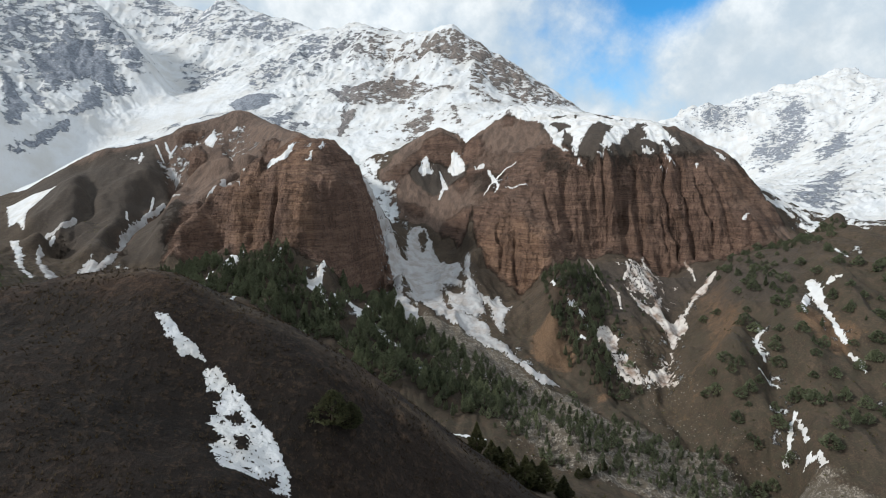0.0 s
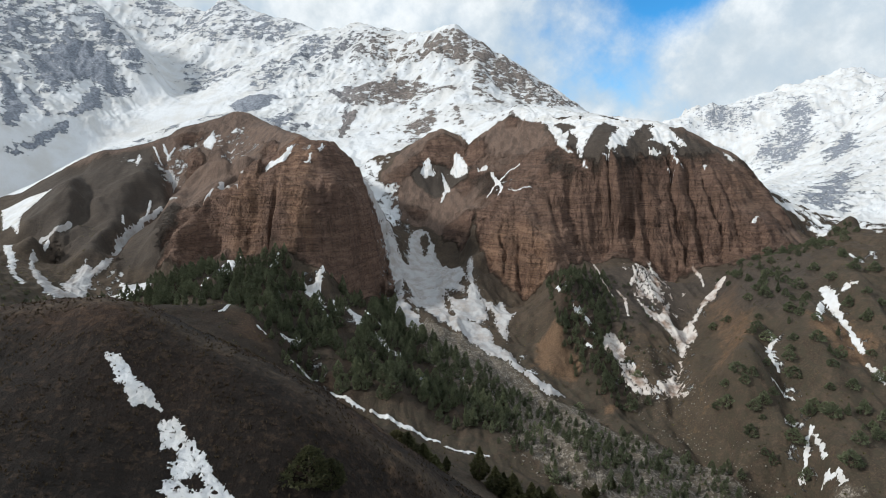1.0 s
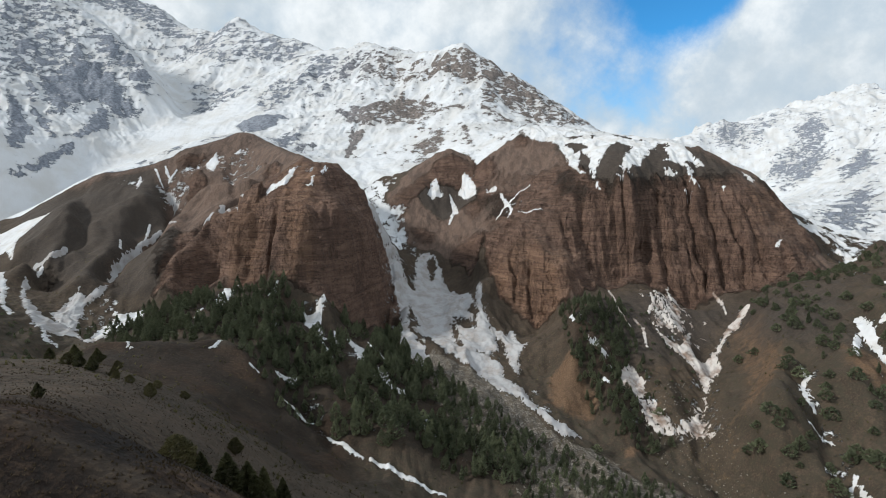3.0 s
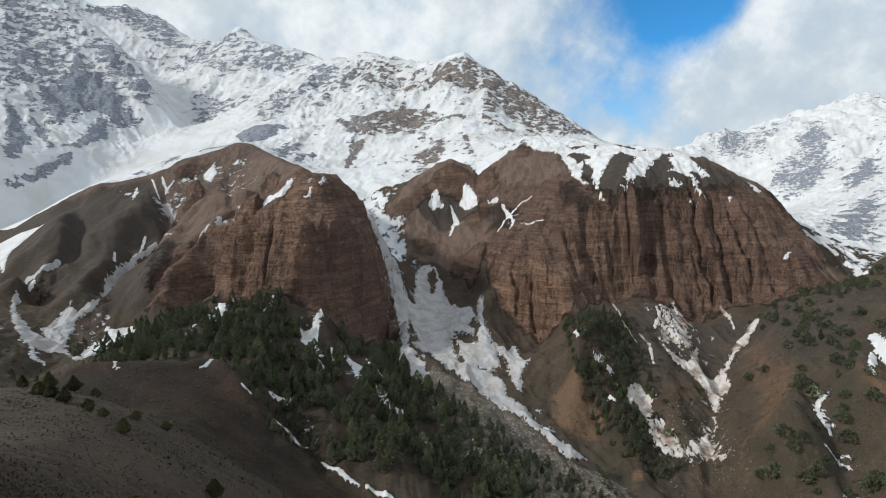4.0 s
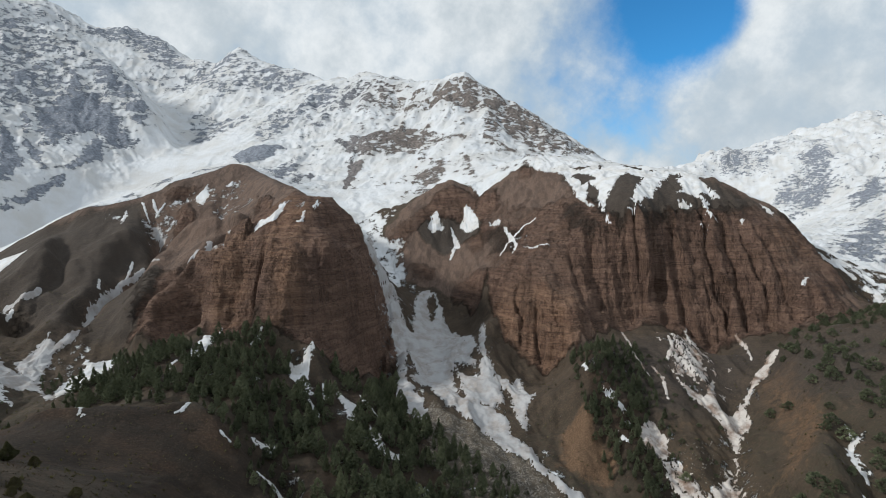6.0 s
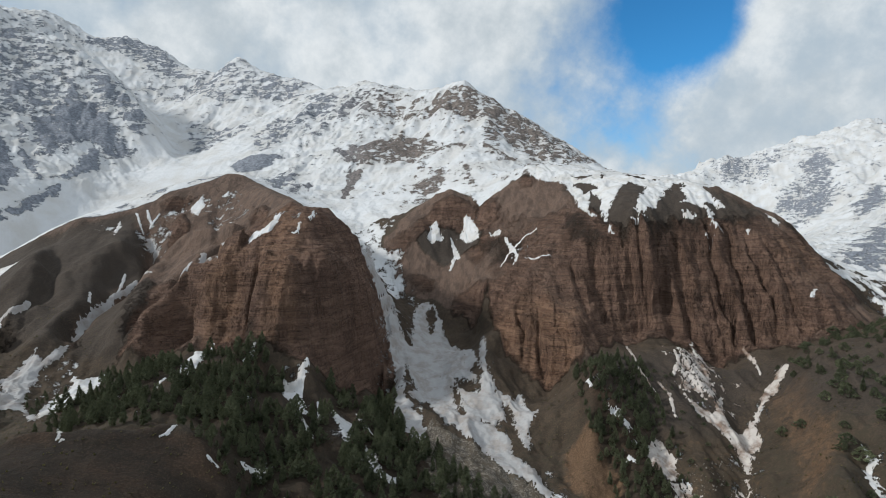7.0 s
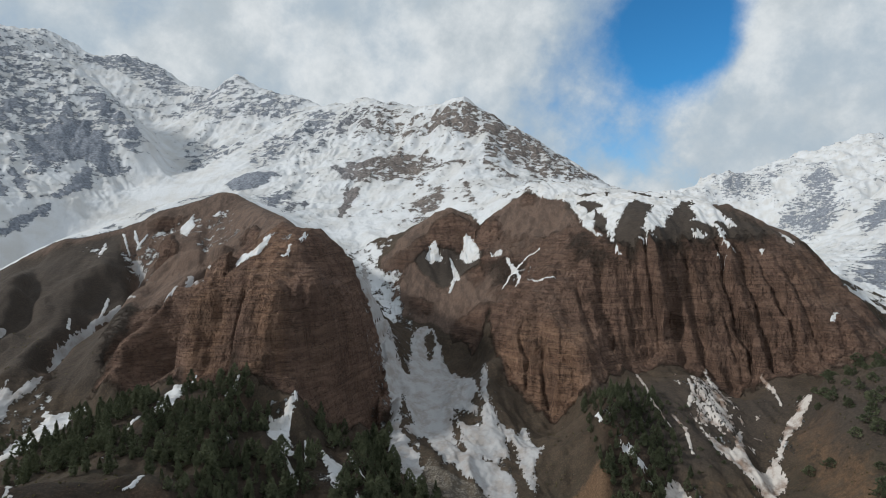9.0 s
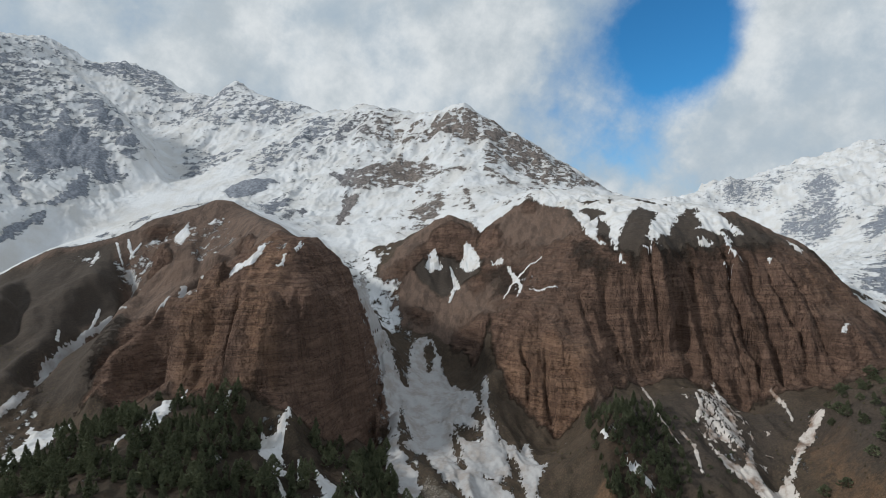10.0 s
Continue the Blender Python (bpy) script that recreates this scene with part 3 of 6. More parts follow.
    nt.links.new(comb.outputs[0], shift.inputs[2])
    bed_pos = shift.outputs[0]
    beds = noise_tex(nt, bed_pos, 1.0, 7, 0.62, (0.014, 0.014, 0.30))
    beds_fine = noise_tex(nt, bed_pos, 1.0, 5, 0.62, (0.07, 0.07, 0.85))
    streak = noise_tex(nt, pos, 1.0, 5, 0.6, (0.10, 0.10, 0.012))
    rust = mix(nt, ramp(nt, beds, 0.40, 0.60), (0.160, 0.099, 0.074), (0.230, 0.145, 0.107))
    # sunlight painted in: sunward faces of the columns get a lighter rust
    rust = mix(nt, maths(nt, "MULTIPLY", sunlit, 0.75), rust, mix(nt, ramp(nt, beds, 0.40, 0.60), (0.225, 0.130, 0.084), (0.330, 0.200, 0.130)))
    rust = mix(nt, maths(nt, "MULTIPLY", ramp(nt, beds_fine, 0.48, 0.40), 0.35), rust, (0.085, 0.048, 0.036))
    rust = mix(nt, maths(nt, "MULTIPLY", ramp(nt, streak, 0.50, 0.62), 0.45), rust, (0.075, 0.045, 0.036))
    rust = mix(nt, maths(nt, "MULTIPLY", ramp(nt, blot, 0.45, 0.68), 0.7), rust, (0.125, 0.078, 0.056))
    # thin dark joints with ledge shadow painted in, along the beds and down the face
    def joint(tex, width):
        return ramp(nt, maths(nt, "ABSOLUTE", maths(nt, "SUBTRACT", tex, 0.5)), width, width * 0.25)
    lines_h = joint(noise_tex(nt, bed_pos, 1.0, 4, 0.55, (0.022, 0.022, 0.26)), 0.02)
    lines_v = joint(noise_tex(nt, pos, 1.0, 4, 0.55, (0.11, 0.11, 0.014)), 0.018)
    here = ramp(nt, noise_tex(nt, pos, 0.04, 3, 0.5), 0.40, 0.58)
    shadow_joints = maths(nt, "MAXIMUM", lines_h, maths(nt, "MULTIPLY", lines_v, here))
    rust = mix(nt, maths(nt, "MULTIPLY", shadow_joints, 0.55), rust, (0.045, 0.026, 0.020))
    weathered = mix(nt, ramp(nt, fine, 0.44, 0.58), (0.118, 0.080, 0.062), (0.160, 0.110, 0.085))
    weathered = mix(nt, maths(nt, "MULTIPLY", ramp(nt, noise_tex(nt, pos, 1.0, 5, 0.65, (0.16, 0.05, 0.05)), 0.46, 0.58), 0.6), weathered, (0.070, 0.050, 0.041))
    solid = ramp(nt, maths(nt, "ADD", cliff, maths(nt, "MULTIPLY", maths(nt, "SUBTRACT", blot, 0.5), 0.9)), 0.25, 0.7)
    rust = mix(nt, solid, weathered, rust)
    red_amount = ramp(nt, maths(nt, "ADD", red, maths(nt, "MULTIPLY", maths(nt, "SUBTRACT", mid, 0.5), 0.7)), 0.28, 0.72)
    colour = mix(nt, red_amount, soil, rust)
    # grey mountain rock, paled and blued to put distant haze into its colour
    grey = mix(nt, ramp(nt, mid, 0.35, 0.65), (0.140, 0.156, 0.188), (0.275, 0.296, 0.340))
    grey = mix(nt, maths(nt, "MULTIPLY", rock, 0.8), grey, mix(nt, ramp(nt, mid, 0.35, 0.65), (0.085, 0.064, 0.052), (0.21, 0.165, 0.13)))
    colour = mix(nt, ramp(nt, attr(nt, "high"), 0.3, 0.7), colour, grey)
    # snow
    patch = noise_tex(nt, pos, 0.10, 9, 0.78, (1.0, 0.75, 1.0))
    patch2 = noise_tex(nt, pos, 0.42, 5, 0.7)
    grain = noise_tex(nt, pos, 0.052, 8, 0.74, (0.8, 0.55, 1.7))
    lofty = maths(nt, "MULTIPLY", maths(nt, "SUBTRACT", grain, 0.5), maths(nt, "MULTIPLY", ramp(nt, attr(nt, "high"), 0.3, 0.7), 3.0))
    ragged = maths(nt, "ADD", lofty, maths(nt, "MULTIPLY", maths(nt, "SUBTRACT", patch, 0.5), 1.55), maths(nt, "MULTIPLY", maths(nt, "SUBTRACT", patch2, 0.5), 1.0))
    amount = ramp(nt, maths(nt, "ADD", snow, ragged), 0.46, 0.54)
    white = mix(nt, ramp(nt, noise_tex(nt, pos, 0.02, 5, 0.6), 0.35, 0.7), (0.605, 0.62, 0.645), (0.53, 0.525, 0.52))
    colour = mix(nt, amount, colour, white)
    nt.links.new(colour, bsdf.inputs["Base Color"])
    bsdf.inputs["Roughness"].default_value = 0.88
    rocky = maths(nt, "MAXIMUM", red_amount, ramp(nt, attr(nt, "high"), 0.3, 0.7))
    bare = maths(nt, "SUBTRACT", 1.0, amount)
    n = bump(nt, maths(nt, "MULTIPLY", fine, maths(nt, "ADD", 0.3, maths(nt, "MULTIPLY", bare, 0.5))), 0.6)
    hard = maths(nt, "MULTIPLY", solid, maths(nt, "MULTIPLY", red_amount, bare))
    patchy = ramp(nt, noise_tex(nt, pos, 0.03, 4, 0.6), 0.3, 0.65)
    n = bump(nt, maths(nt, "MULTIPLY", beds, maths(nt, "MULTIPLY", hard, patchy)), 3.6, n)
    n = bump(nt, maths(nt, "MULTIPLY", maths(nt, "SUBTRACT", beds_fine, maths(nt, "MULTIPLY", shadow_joints, 0.5)), hard), 2.4, n)
    n = bump(nt, maths(nt, "MULTIPLY", noise_tex(nt, pos, 1.0, 5, 0.62, (0.16, 0.16, 0.018)), hard), 7.0, n)
    n = bump(nt, maths(nt, "MULTIPLY", noise_tex(nt, pos, 1.0, 4, 0.6, (0.45, 0.45, 0.12)), hard), 2.5, n)
    n = bump(nt, maths(nt, "MULTIPLY", mid, maths(nt, "ADD", maths(nt, "MULTIPLY", rocky, 1.0), maths(nt, "MULTIPLY", bare, 0.5))), 1.7, n)
    nt.links.new(n, bsdf.inputs["Normal"])
    return m


def snow_material(name, clean, dirty, grit):
    m, nt, bsdf, pos = blank(name)
    a = noise_tex(nt, pos, 0.08, 6, 0.65)
    b = noise_tex(nt, pos, 1.3, 6, 0.7)
    c = mix(nt, ramp(nt, a, 0.42, 0.66), clean, dirty)
    c = mix(nt, maths(nt, "MULTIPLY", ramp(nt, b, 0.6, 0.75), 0.35), c, grit)
    nt.links.new(c, bsdf.inputs["Base Color"])
    bsdf.inputs["Roughness"].default_value = 0.7
    nt.links.new(bump(nt, b, 0.25, bump(nt, a, 0.5)), bsdf.inputs["Normal"])
    return m


def leaf_material(name, dark, light):
    m, nt, bsdf, pos = blank(name)
    info = nt.nodes.new("ShaderNodeObjectInfo")
    geo = nt.nodes.new("ShaderNodeNewGeometry")
    shade = mix(nt, geo.outputs["Random Per Island"], dark, light)
    big = noise_tex(nt, pos, 0.07, 3, 0.5)
    shade = mix(nt, maths(nt, "MULTIPLY", ramp(nt, big, 0.4, 0.7), 0.5), shade, tuple(c * 1.5 for c in light))
    shade = mix(nt, maths(nt, "MULTIPLY", info.outputs["Random"], 0.4), shade, tuple(c * 0.6 for c in dark))
    nt.links.new(shade, bsdf.inputs["Base Color"])
    bsdf.inputs["Roughness"].default_value = 0.75
    thin = nt.nodes.new("ShaderNodeBsdfTranslucent")
    nt.links.new(shade, thin.inputs["Color"])
    both = nt.nodes.new("ShaderNodeMixShader")
    both.inputs[0].default_value = 0.4
    nt.links.new(bsdf.outputs[0], both.inputs[1])
    nt.links.new(thin.outputs[0], both.inputs[2])
    nt.links.new(both.outputs[0], nt.nodes["Material Output"].inputs["Surface"])
    return m


def plain_material(name, lo, hi, scale, rough=0.9):
    m, nt, bsdf, pos = blank(name)
    n = noise_tex(nt, pos, scale, 5, 0.65)
    nt.links.new(mix(nt, ramp(nt, n, 0.35, 0.65), lo, hi), bsdf.inputs["Base Color"])
    bsdf.inputs["Roughness"].default_value = rough
    nt.links.new(bump(nt, n, 0.1), bsdf.inputs["Normal"])
    return m


LAND = land_material()
SNOW = snow_material("old_snow", (0.60, 0.605, 0.62), (0.52, 0.505, 0.49), (0.45, 0.41, 0.37))
# dirty gully snow, greyed further to paint in the cloud shade over it
AVALANCHE = snow_material("avalanche_snow", (0.39, 0.385, 0.39), (0.30, 0.275, 0.26), (0.22, 0.185, 0.165))
STAINED = snow_material("stained_snow", (0.52, 0.48, 0.45), (0.20, 0.14, 0.108), (0.14, 0.095, 0.072))
NEEDLES = leaf_material("juniper_foliage", (0.066, 0.082, 0.050), (0.205, 0.222, 0.130))
DARK_NEEDLES = leaf_material("dark_juniper_foliage", (0.028, 0.032, 0.016), (0.105, 0.103, 0.046))
SHRUB = leaf_material("shrub_foliage", (0.050, 0.050, 0.024), (0.130, 0.115, 0.052))
BARK = plain_material("bark", (0.05, 0.035, 0.025), (0.12, 0.09, 0.07), 6.0)
STONE = plain_material("field_stone", (0.10, 0.088, 0.075), (0.26, 0.235, 0.205), 2.0)
DRY_GRASS = leaf_material("dry_grass", (0.022, 0.015, 0.009), (0.066, 0.048, 0.027))


NEAR_ROWS = np.concatenate([np.arange(-160, 20, 4.0), np.arange(20, 150, 0.9), np.arange(150, 430, 1.6), np.arange(430, 700, 0.75), np.arange(700, 1000.1, 2.5)])
NX, NY, NZ = grid_sheet(NEAR_ROWS, 740, lambda y: 110 + 0.88 * np.maximum(y, 0))
FAR_ROWS = np.concatenate([np.arange(994, 1500, 3.2), np.arange(1500, 2300, 6.0), np.arange(2300, 3801, 13.0)])
FX, FY, FZ = grid_sheet(FAR_ROWS, 800, lambda y: 110 + 0.88 * y)

# ---- regions of the land ----
def inside(x, y, corners, soft=8.0):
    """1 within the outline, 0 outside, blurred."""
    c = np.array(corners, float)
    box = (x > c[:, 0].min() - soft) & (x < c[:, 0].max() + soft) & (y > c[:, 1].min() - soft) & (y < c[:, 1].max() + soft)
    if box.size > 1000:
        full = np.zeros(x.shape)
        if box.any():
            full[box] = edge_of(x[box], y[box], c, soft)
        return full
    return edge_of(x, y, c, soft)


def wander(x, y):
    """Places shifted a little, so that the edges of the regions are uneven."""
    return (x + 5 * grad_noise(x / 17, y / 17, 95) + 2 * grad_noise(x / 5, y / 5, 96), y + 5 * grad_noise(x / 17, y / 17, 97) + 2 * grad_noise(x / 5, y / 5, 98))


def edge_of(x, y, c, soft):
    within = np.zeros(x.shape, bool)
    dist = np.full(x.shape, 1e9)
    for (x0, y0), (x1, y1) in zip(c, np.roll(c, -1, 0)):
        if y0 != y1:
            cross = ((y0 > y) != (y1 > y)) & (x < (x1 - x0) * (y - y0) / (y1 - y0) + x0)
            within ^= cross
        t = np.clip(((x - x0) * (x1 - x0) + (y - y0) * (y1 - y0)) / max(1e-6, (x1 - x0) ** 2 + (y1 - y0) ** 2), 0, 1)
        dist = np.minimum(dist, np.hypot(x - x0 - t * (x1 - x0), y - y0 - t * (y1 - y0)))
    return smooth(np.where(within, dist, -dist), -soft, soft)


CLIFF_LEFT = ((-300, 700), (-330, 800), (-289, 860), (-200, 780), (-140, 650), (-90, 655), (-62, 640), (-50, 580), (-52, 552), (-73, 526), (-89, 494), (-107, 478), (-133, 482), (-158, 489), (-187, 503), (-220, 505), (-262, 516), (-290, 560), (-310, 640))
CLIFF_MIDDLE = ((-90, 800), (-50, 860), (-7, 880), (28, 840), (28, 800), (34, 740), (40, 690), (25, 655), (-3, 690), (-29, 706), (-64, 722))
CLIFF_RIGHT = ((28, 800), (28, 840), (60, 850), (95, 830), (150, 790), (240, 745), (300, 715), (380, 715), (380, 640), (370, 590), (345, 566), (305, 564), (287, 576), (261, 580), (240, 586), (217, 594), (192, 601), (152, 596), (124, 574), (114, 556), (104, 556), (82, 562), (61, 576), (46, 600), (38, 622), (36, 660))
SLOPE_LEFT = ((-290, 700), (-300, 850), (-360, 790), (-426, 740), (-480, 720), (-440, 620), (-390, 550), (-340, 520), (-290, 530), (-300, 600))
SNOWLINE_X = (-900, -700, -620, -505, -426, -356, -312, -289, -261, -221, -186, -150, -110, -80, -50, -7, 16, 34, 56, 87, 107, 180, 240, 290, 340, 380, 420, 500, 700, 900)
SNOWLINE_Y = (640, 650, 690, 684, 706, 750, 795, 832, 818, 800, 800, 845, 865, 862, 862, 866, 852, 818, 822, 828, 800, 775, 735, 700, 696, 705, 720, 740, 780, 760)


ZONES = {"bare": [], "soil": [], "sunlit": []}


def zone(kind, amount, soft, *corners):
    """A stretch of the plan with bare rock in the snow, soil over the rock, or sunlight painted on the rock."""
    ZONES[kind].append((amount, soft, corners))


def in_zones(kind, x, y):
    return np.maximum.reduce([a * inside(x, y, c, soft) for a, soft, c in ZONES[kind]])


zone("bare", 0.92, 14, (-855, 1211), (-841, 1294), (-783, 1320), (-717, 1280), (-657, 1244), (-681, 1185), (-744, 1224), (-745, 1164), (-736, 1095), (-776, 1115))
zone("bare", 1, 8, (-741, 1228), (-710, 1206), (-670, 1140), (-671, 1066), (-682, 1038), (-697, 1123))
zone("bare", 0.8, 14, (-958, 1445), (-883, 1422), (-798, 1391), (-712, 1351), (-674, 1327), (-664, 1270), (-744, 1317), (-840, 1373))
zone("bare", 0.95, 8, (-844, 1109), (-824, 1103), (-724, 1010), (-700, 959), (-682, 902))
zone("bare", 1, 6, (-671, 1037), (-660, 1012), (-662, 942), (-667, 882), (-671, 887), (-671, 943), (-679, 1005))
zone("bare", 0.9, 6, (-850, 1170), (-834, 1167), (-777, 1097), (-695, 1026), (-698, 1013), (-765, 1066))
zone("bare", 0.6, 25, (-1099, 1441), (-952, 1425), (-892, 1395), (-808, 1321), (-855, 1211), (-878, 1152))
zone("bare", 0.75, 25, (-1290, 1936), (-1219, 1939), (-1204, 2006), (-1182, 2174), (-1000, 2061), (-857, 1918), (-906, 1905), (-983, 1912), (-1085, 1965), (-1169, 1948))
zone("bare", 0.62, 25, (-811, 1899), (-641, 1790), (-516, 1773), (-421, 1668), (-428, 1575), (-525, 1642), (-634, 1636), (-744, 1707), (-871, 1793), (-921, 1822))
zone("bare", 0.6, 14, (-712, 1564), (-666, 1564), (-491, 1452), (-470, 1394), (-524, 1359), (-574, 1310), (-670, 1489))
zone("bare", 0.72, 14, (-411, 1421), (-344, 1370), (-359, 1331), (-382, 1207), (-434, 1272), (-456, 1353))
zone("bare", 0.98, 8, (-435, 1180), (-401, 1197), (-336, 1207), (-346, 1163), (-381, 1107), (-419, 1139))
zone("bare", 0.58, 20, (-421, 1668), (-286, 1471), (-141, 1421), (-44, 1312), (-80, 1296), (-179, 1306), (-258, 1333), (-270, 1269), (-314, 1253), (-348, 1389))
zone("bare", 0.76, 10, (-227, 1177), (-130, 1200), (-123, 1244), (-51, 1188), (-6, 1100), (29, 1072), (-6, 1078), (-89, 1110), (-161, 1105), (-207, 1130))
zone("bare", 0.88, 12, (17, 1279), (53, 1294), (51, 1192), (-6, 1211), (-66, 1269), (-103, 1283), (-43, 1302), (-19, 1301))
zone("bare", 0.8, 14, (53, 1294), (133, 1256), (220, 1224), (266, 1176), (299, 1178), (200, 1061), (128, 904), (125, 1085), (93, 1120), (71, 1185), (49, 1194))
zone("bare", 0.95, 6, (-192, 1105), (-164, 1094), (-168, 1053), (-176, 979), (-186, 993))
zone("bare", 0.78, 8, (-365, 1107), (-327, 1105), (-278, 1095), (-240, 972), (-250, 944), (-292, 992))
zone("bare", 0.85, 4, (-264, 1095), (-256, 1095), (-232, 987), (-249, 1025))
zone("bare", 0.75, 8, (-95, 893), (-69, 991), (-38, 1014), (-10, 1024), (-14, 959), (-60, 920), (-83, 894))
zone("bare", 0.85, 6, (45, 1086), (92, 1051), (128, 993), (118, 993), (69, 1000))
zone("bare", 0.75, 6, (6, 1039), (19, 1019), (35, 881), (25, 895))
zone("bare", 0.48, 8, (-69, 1125), (-36, 1086), (-52, 1006), (-75, 1008))
zone("bare", 0.45, 10, (61, 1202), (129, 1118), (92, 1051), (50, 1083))
zone("bare", 0.88, 60, (1587, 2996), (1731, 3057), (1919, 3187), (1899, 3015), (1815, 2834), (1205, 1927), (1015, 1754), (1011, 1802))
zone("bare", 0.7, 60, (1286, 3327), (1515, 3348), (1721, 3382), (1878, 3324), (1642, 3162), (1474, 3250))
zone("bare", 0.95, 30, (1146, 1760), (1269, 1869), (1386, 1944), (1168, 1644), (1036, 1572))
zone("bare", 0.88, 25, (650, 1066), (805, 1251), (1094, 1541), (700, 1003), (667, 1017))
zone("soil", 0.9, 16, (128, 783), (135, 730), (151, 663), (167, 647), (192, 645), (232, 662), (267, 661), (296, 662), (335, 681), (356, 676), (406, 717), (346, 690), (308, 687), (280, 707), (256, 742), (182, 790))
zone("soil", 0.85, 14, (-369, 737), (-345, 707), (-289, 623), (-320, 626), (-324, 576), (-316, 510), (-374, 544), (-380, 527), (-510, 688), (-425, 699))
zone("soil", 0.75, 8, (-259, 530), (-265, 514), (-300, 522), (-324, 593), (-280, 604), (-269, 593))
zone("soil", 0.6, 8, (127, 724), (141, 672), (157, 650), (141, 644), (116, 665), (114, 702))
zone("soil", 0.9, 6, (-50, 787), (-33, 806), (-4, 814), (32, 786), (31, 759), (11, 773), (-10, 749), (-28, 762))
zone("soil", 0.6, 8, (31, 759), (58, 746), (81, 717), (61, 669), (42, 711))
zone("soil", 0.8, 18, (116, 555), (192, 565), (254, 581), (276, 517), (318, 493), (262, 414), (236, 462), (246, 535), (211, 508), (162, 472), (122, 472))
# column faces and the prow turned to the sun, lightened in colour
zone("sunlit", 1, 8, (-194, 666), (-141, 604), (-124, 546), (-115, 492), (-126, 477), (-135, 481), (-154, 539))
zone("sunlit", 0.9, 8, (-220, 588), (-185, 561), (-177, 565), (-168, 511), (-169, 473), (-190, 514))
zone("sunlit", 0.9, 10, (27, 644), (116, 605), (108, 554), (90, 521), (63, 560), (33, 551))
zone("sunlit", 0.6, 12, (316, 656), (355, 673), (380, 675), (329, 609), (311, 624))


def paint(me, x, y, z, slope, bulge):
    """Which kind of surface lies where."""
    past = y - np.interp(x, SNOWLINE_X, SNOWLINE_Y)
    x0, y0 = x, y
    x, y = wander(x, y)
    high = smooth(past, 0, 14)
    red = np.maximum.reduce([inside(x, y, CLIFF_LEFT), inside(x, y, CLIFF_MIDDLE), inside(x, y, CLIFF_RIGHT), 0.85 * inside(x, y, SLOPE_LEFT, 25)])
    red = red * (1 - high) * (1 - 0.9 * in_zones("soil", x, y))
    # snow: thick on the mountain, thin where it is steep or stands out
    field = np.exp(-((x + 560 - 0.2 * (y - 1000)) / 120) ** 2) * smooth(y, 690, 760) * (1 - smooth(y, 1250, 1400))
    bare = in_zones("bare", x, y)
    broad = fbm(x / 170, y / 170, 3, 55)
    west, back = smooth(-x - 0.42 * y, 40, 160) * smooth(y, 800, 1000), smooth(y, 1500, 1900) * smooth(x, 350, 700)
    snow_high = 0.93 + 0.16 * broad - 0.12 * smooth(slope, 0.7, 1.5) - 0.035 * np.clip(bulge, -3, 4) - 0.03 * west + 0.10 * back - 0.60 * bare ** 1.15 - 0.25 * smooth(bare, 0.85, 0.95) + 0.6 * field * (1 - bare)
    snow_low = -0.1 + 0.15 * smooth(past, -190, -20) * (1 - smooth(x, 60, 100)) * smooth(x, -460, -400) + 0.40 * smooth(-bulge, 0.9, 2.2) * smooth(y, 575, 700) * (1 - smooth(x, -110, -80)) * smooth(x, -470, -420)
    couloir = inside(x, y, ((-190, 830), (-150, 880), (-60, 880), (-60, 760), (-40, 700), (-75, 700), (-105, 740), (-150, 760)), 14)
    snow_low = np.maximum(snow_low, couloir * 0.40 - 0.2 * np.clip(bulge, -1, 1))
    snow_low = np.maximum(snow_low, inside(x, y, ((-40, 815), (40, 830), (45, 760), (20, 730), (-15, 760)), 14) * 0.30)
    east = inside(x, y, ((400, 620), (420, 1000), (900, 1000), (900, 640)), 30)
    snow_low = np.maximum(snow_low, east * 0.5)
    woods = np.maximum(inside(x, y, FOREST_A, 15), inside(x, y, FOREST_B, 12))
    snow_low = np.maximum(snow_low, woods * 0.31 - 0.02)
    scree_zone = inside(x, y, ((-19, 481), (8, 472), (40, 452), (74, 384), (101, 381), (117, 355), (151, 347), (171, 315), (187, 313), (230, 250), (190, 225), (120, 255), (90, 271), (63, 278), (45, 298), (32, 325), (6, 368), (-10, 393), (-19, 434)), 12)
    snow_low = np.maximum(snow_low, scree_zone * 0.08)
    snow = np.where(high > 0.5, snow_high, snow_low)
    # specks of snow round the larger patches
    halo = np.minimum.reduce([along(x, y, p) for p in HALOS])
    snow = np.where(high > 0.5, snow, np.maximum(snow, 0.40 * (1 - smooth(halo, 0.7, 2.4)) - 0.02))
    ochre = np.maximum.reduce([
        0.85 * inside(x, y, ((92, 468), (110, 432), (96, 416), (66, 430), (72, 464)), 12),
        0.62 * inside(x, y, ((262, 520), (236, 420), (205, 388), (190, 372), (180, 392), (205, 430), (236, 520)), 14),
        0.72 * inside(x, y, ((262, 410), (285, 400), (290, 370), (262, 362), (245, 385)), 12),
        0.8 * inside(x, y, ((112, 396), (124, 392), (120, 378), (110, 382)), 5),
        0.40 * inside(x, y, ((140, 475), (205, 485), (195, 400), (175, 345), (150, 375), (132, 430)), 12),
        0.38 * inside(x, y, ((-45, 116), (-10, 118), (15, 100), (-10, 82), (-30, 96)), 8)])
    green = np.clip(0.25 + 0.6 * smooth(y, 130, 330) * (1 - smooth(y, 420, 520)), 0, 1)
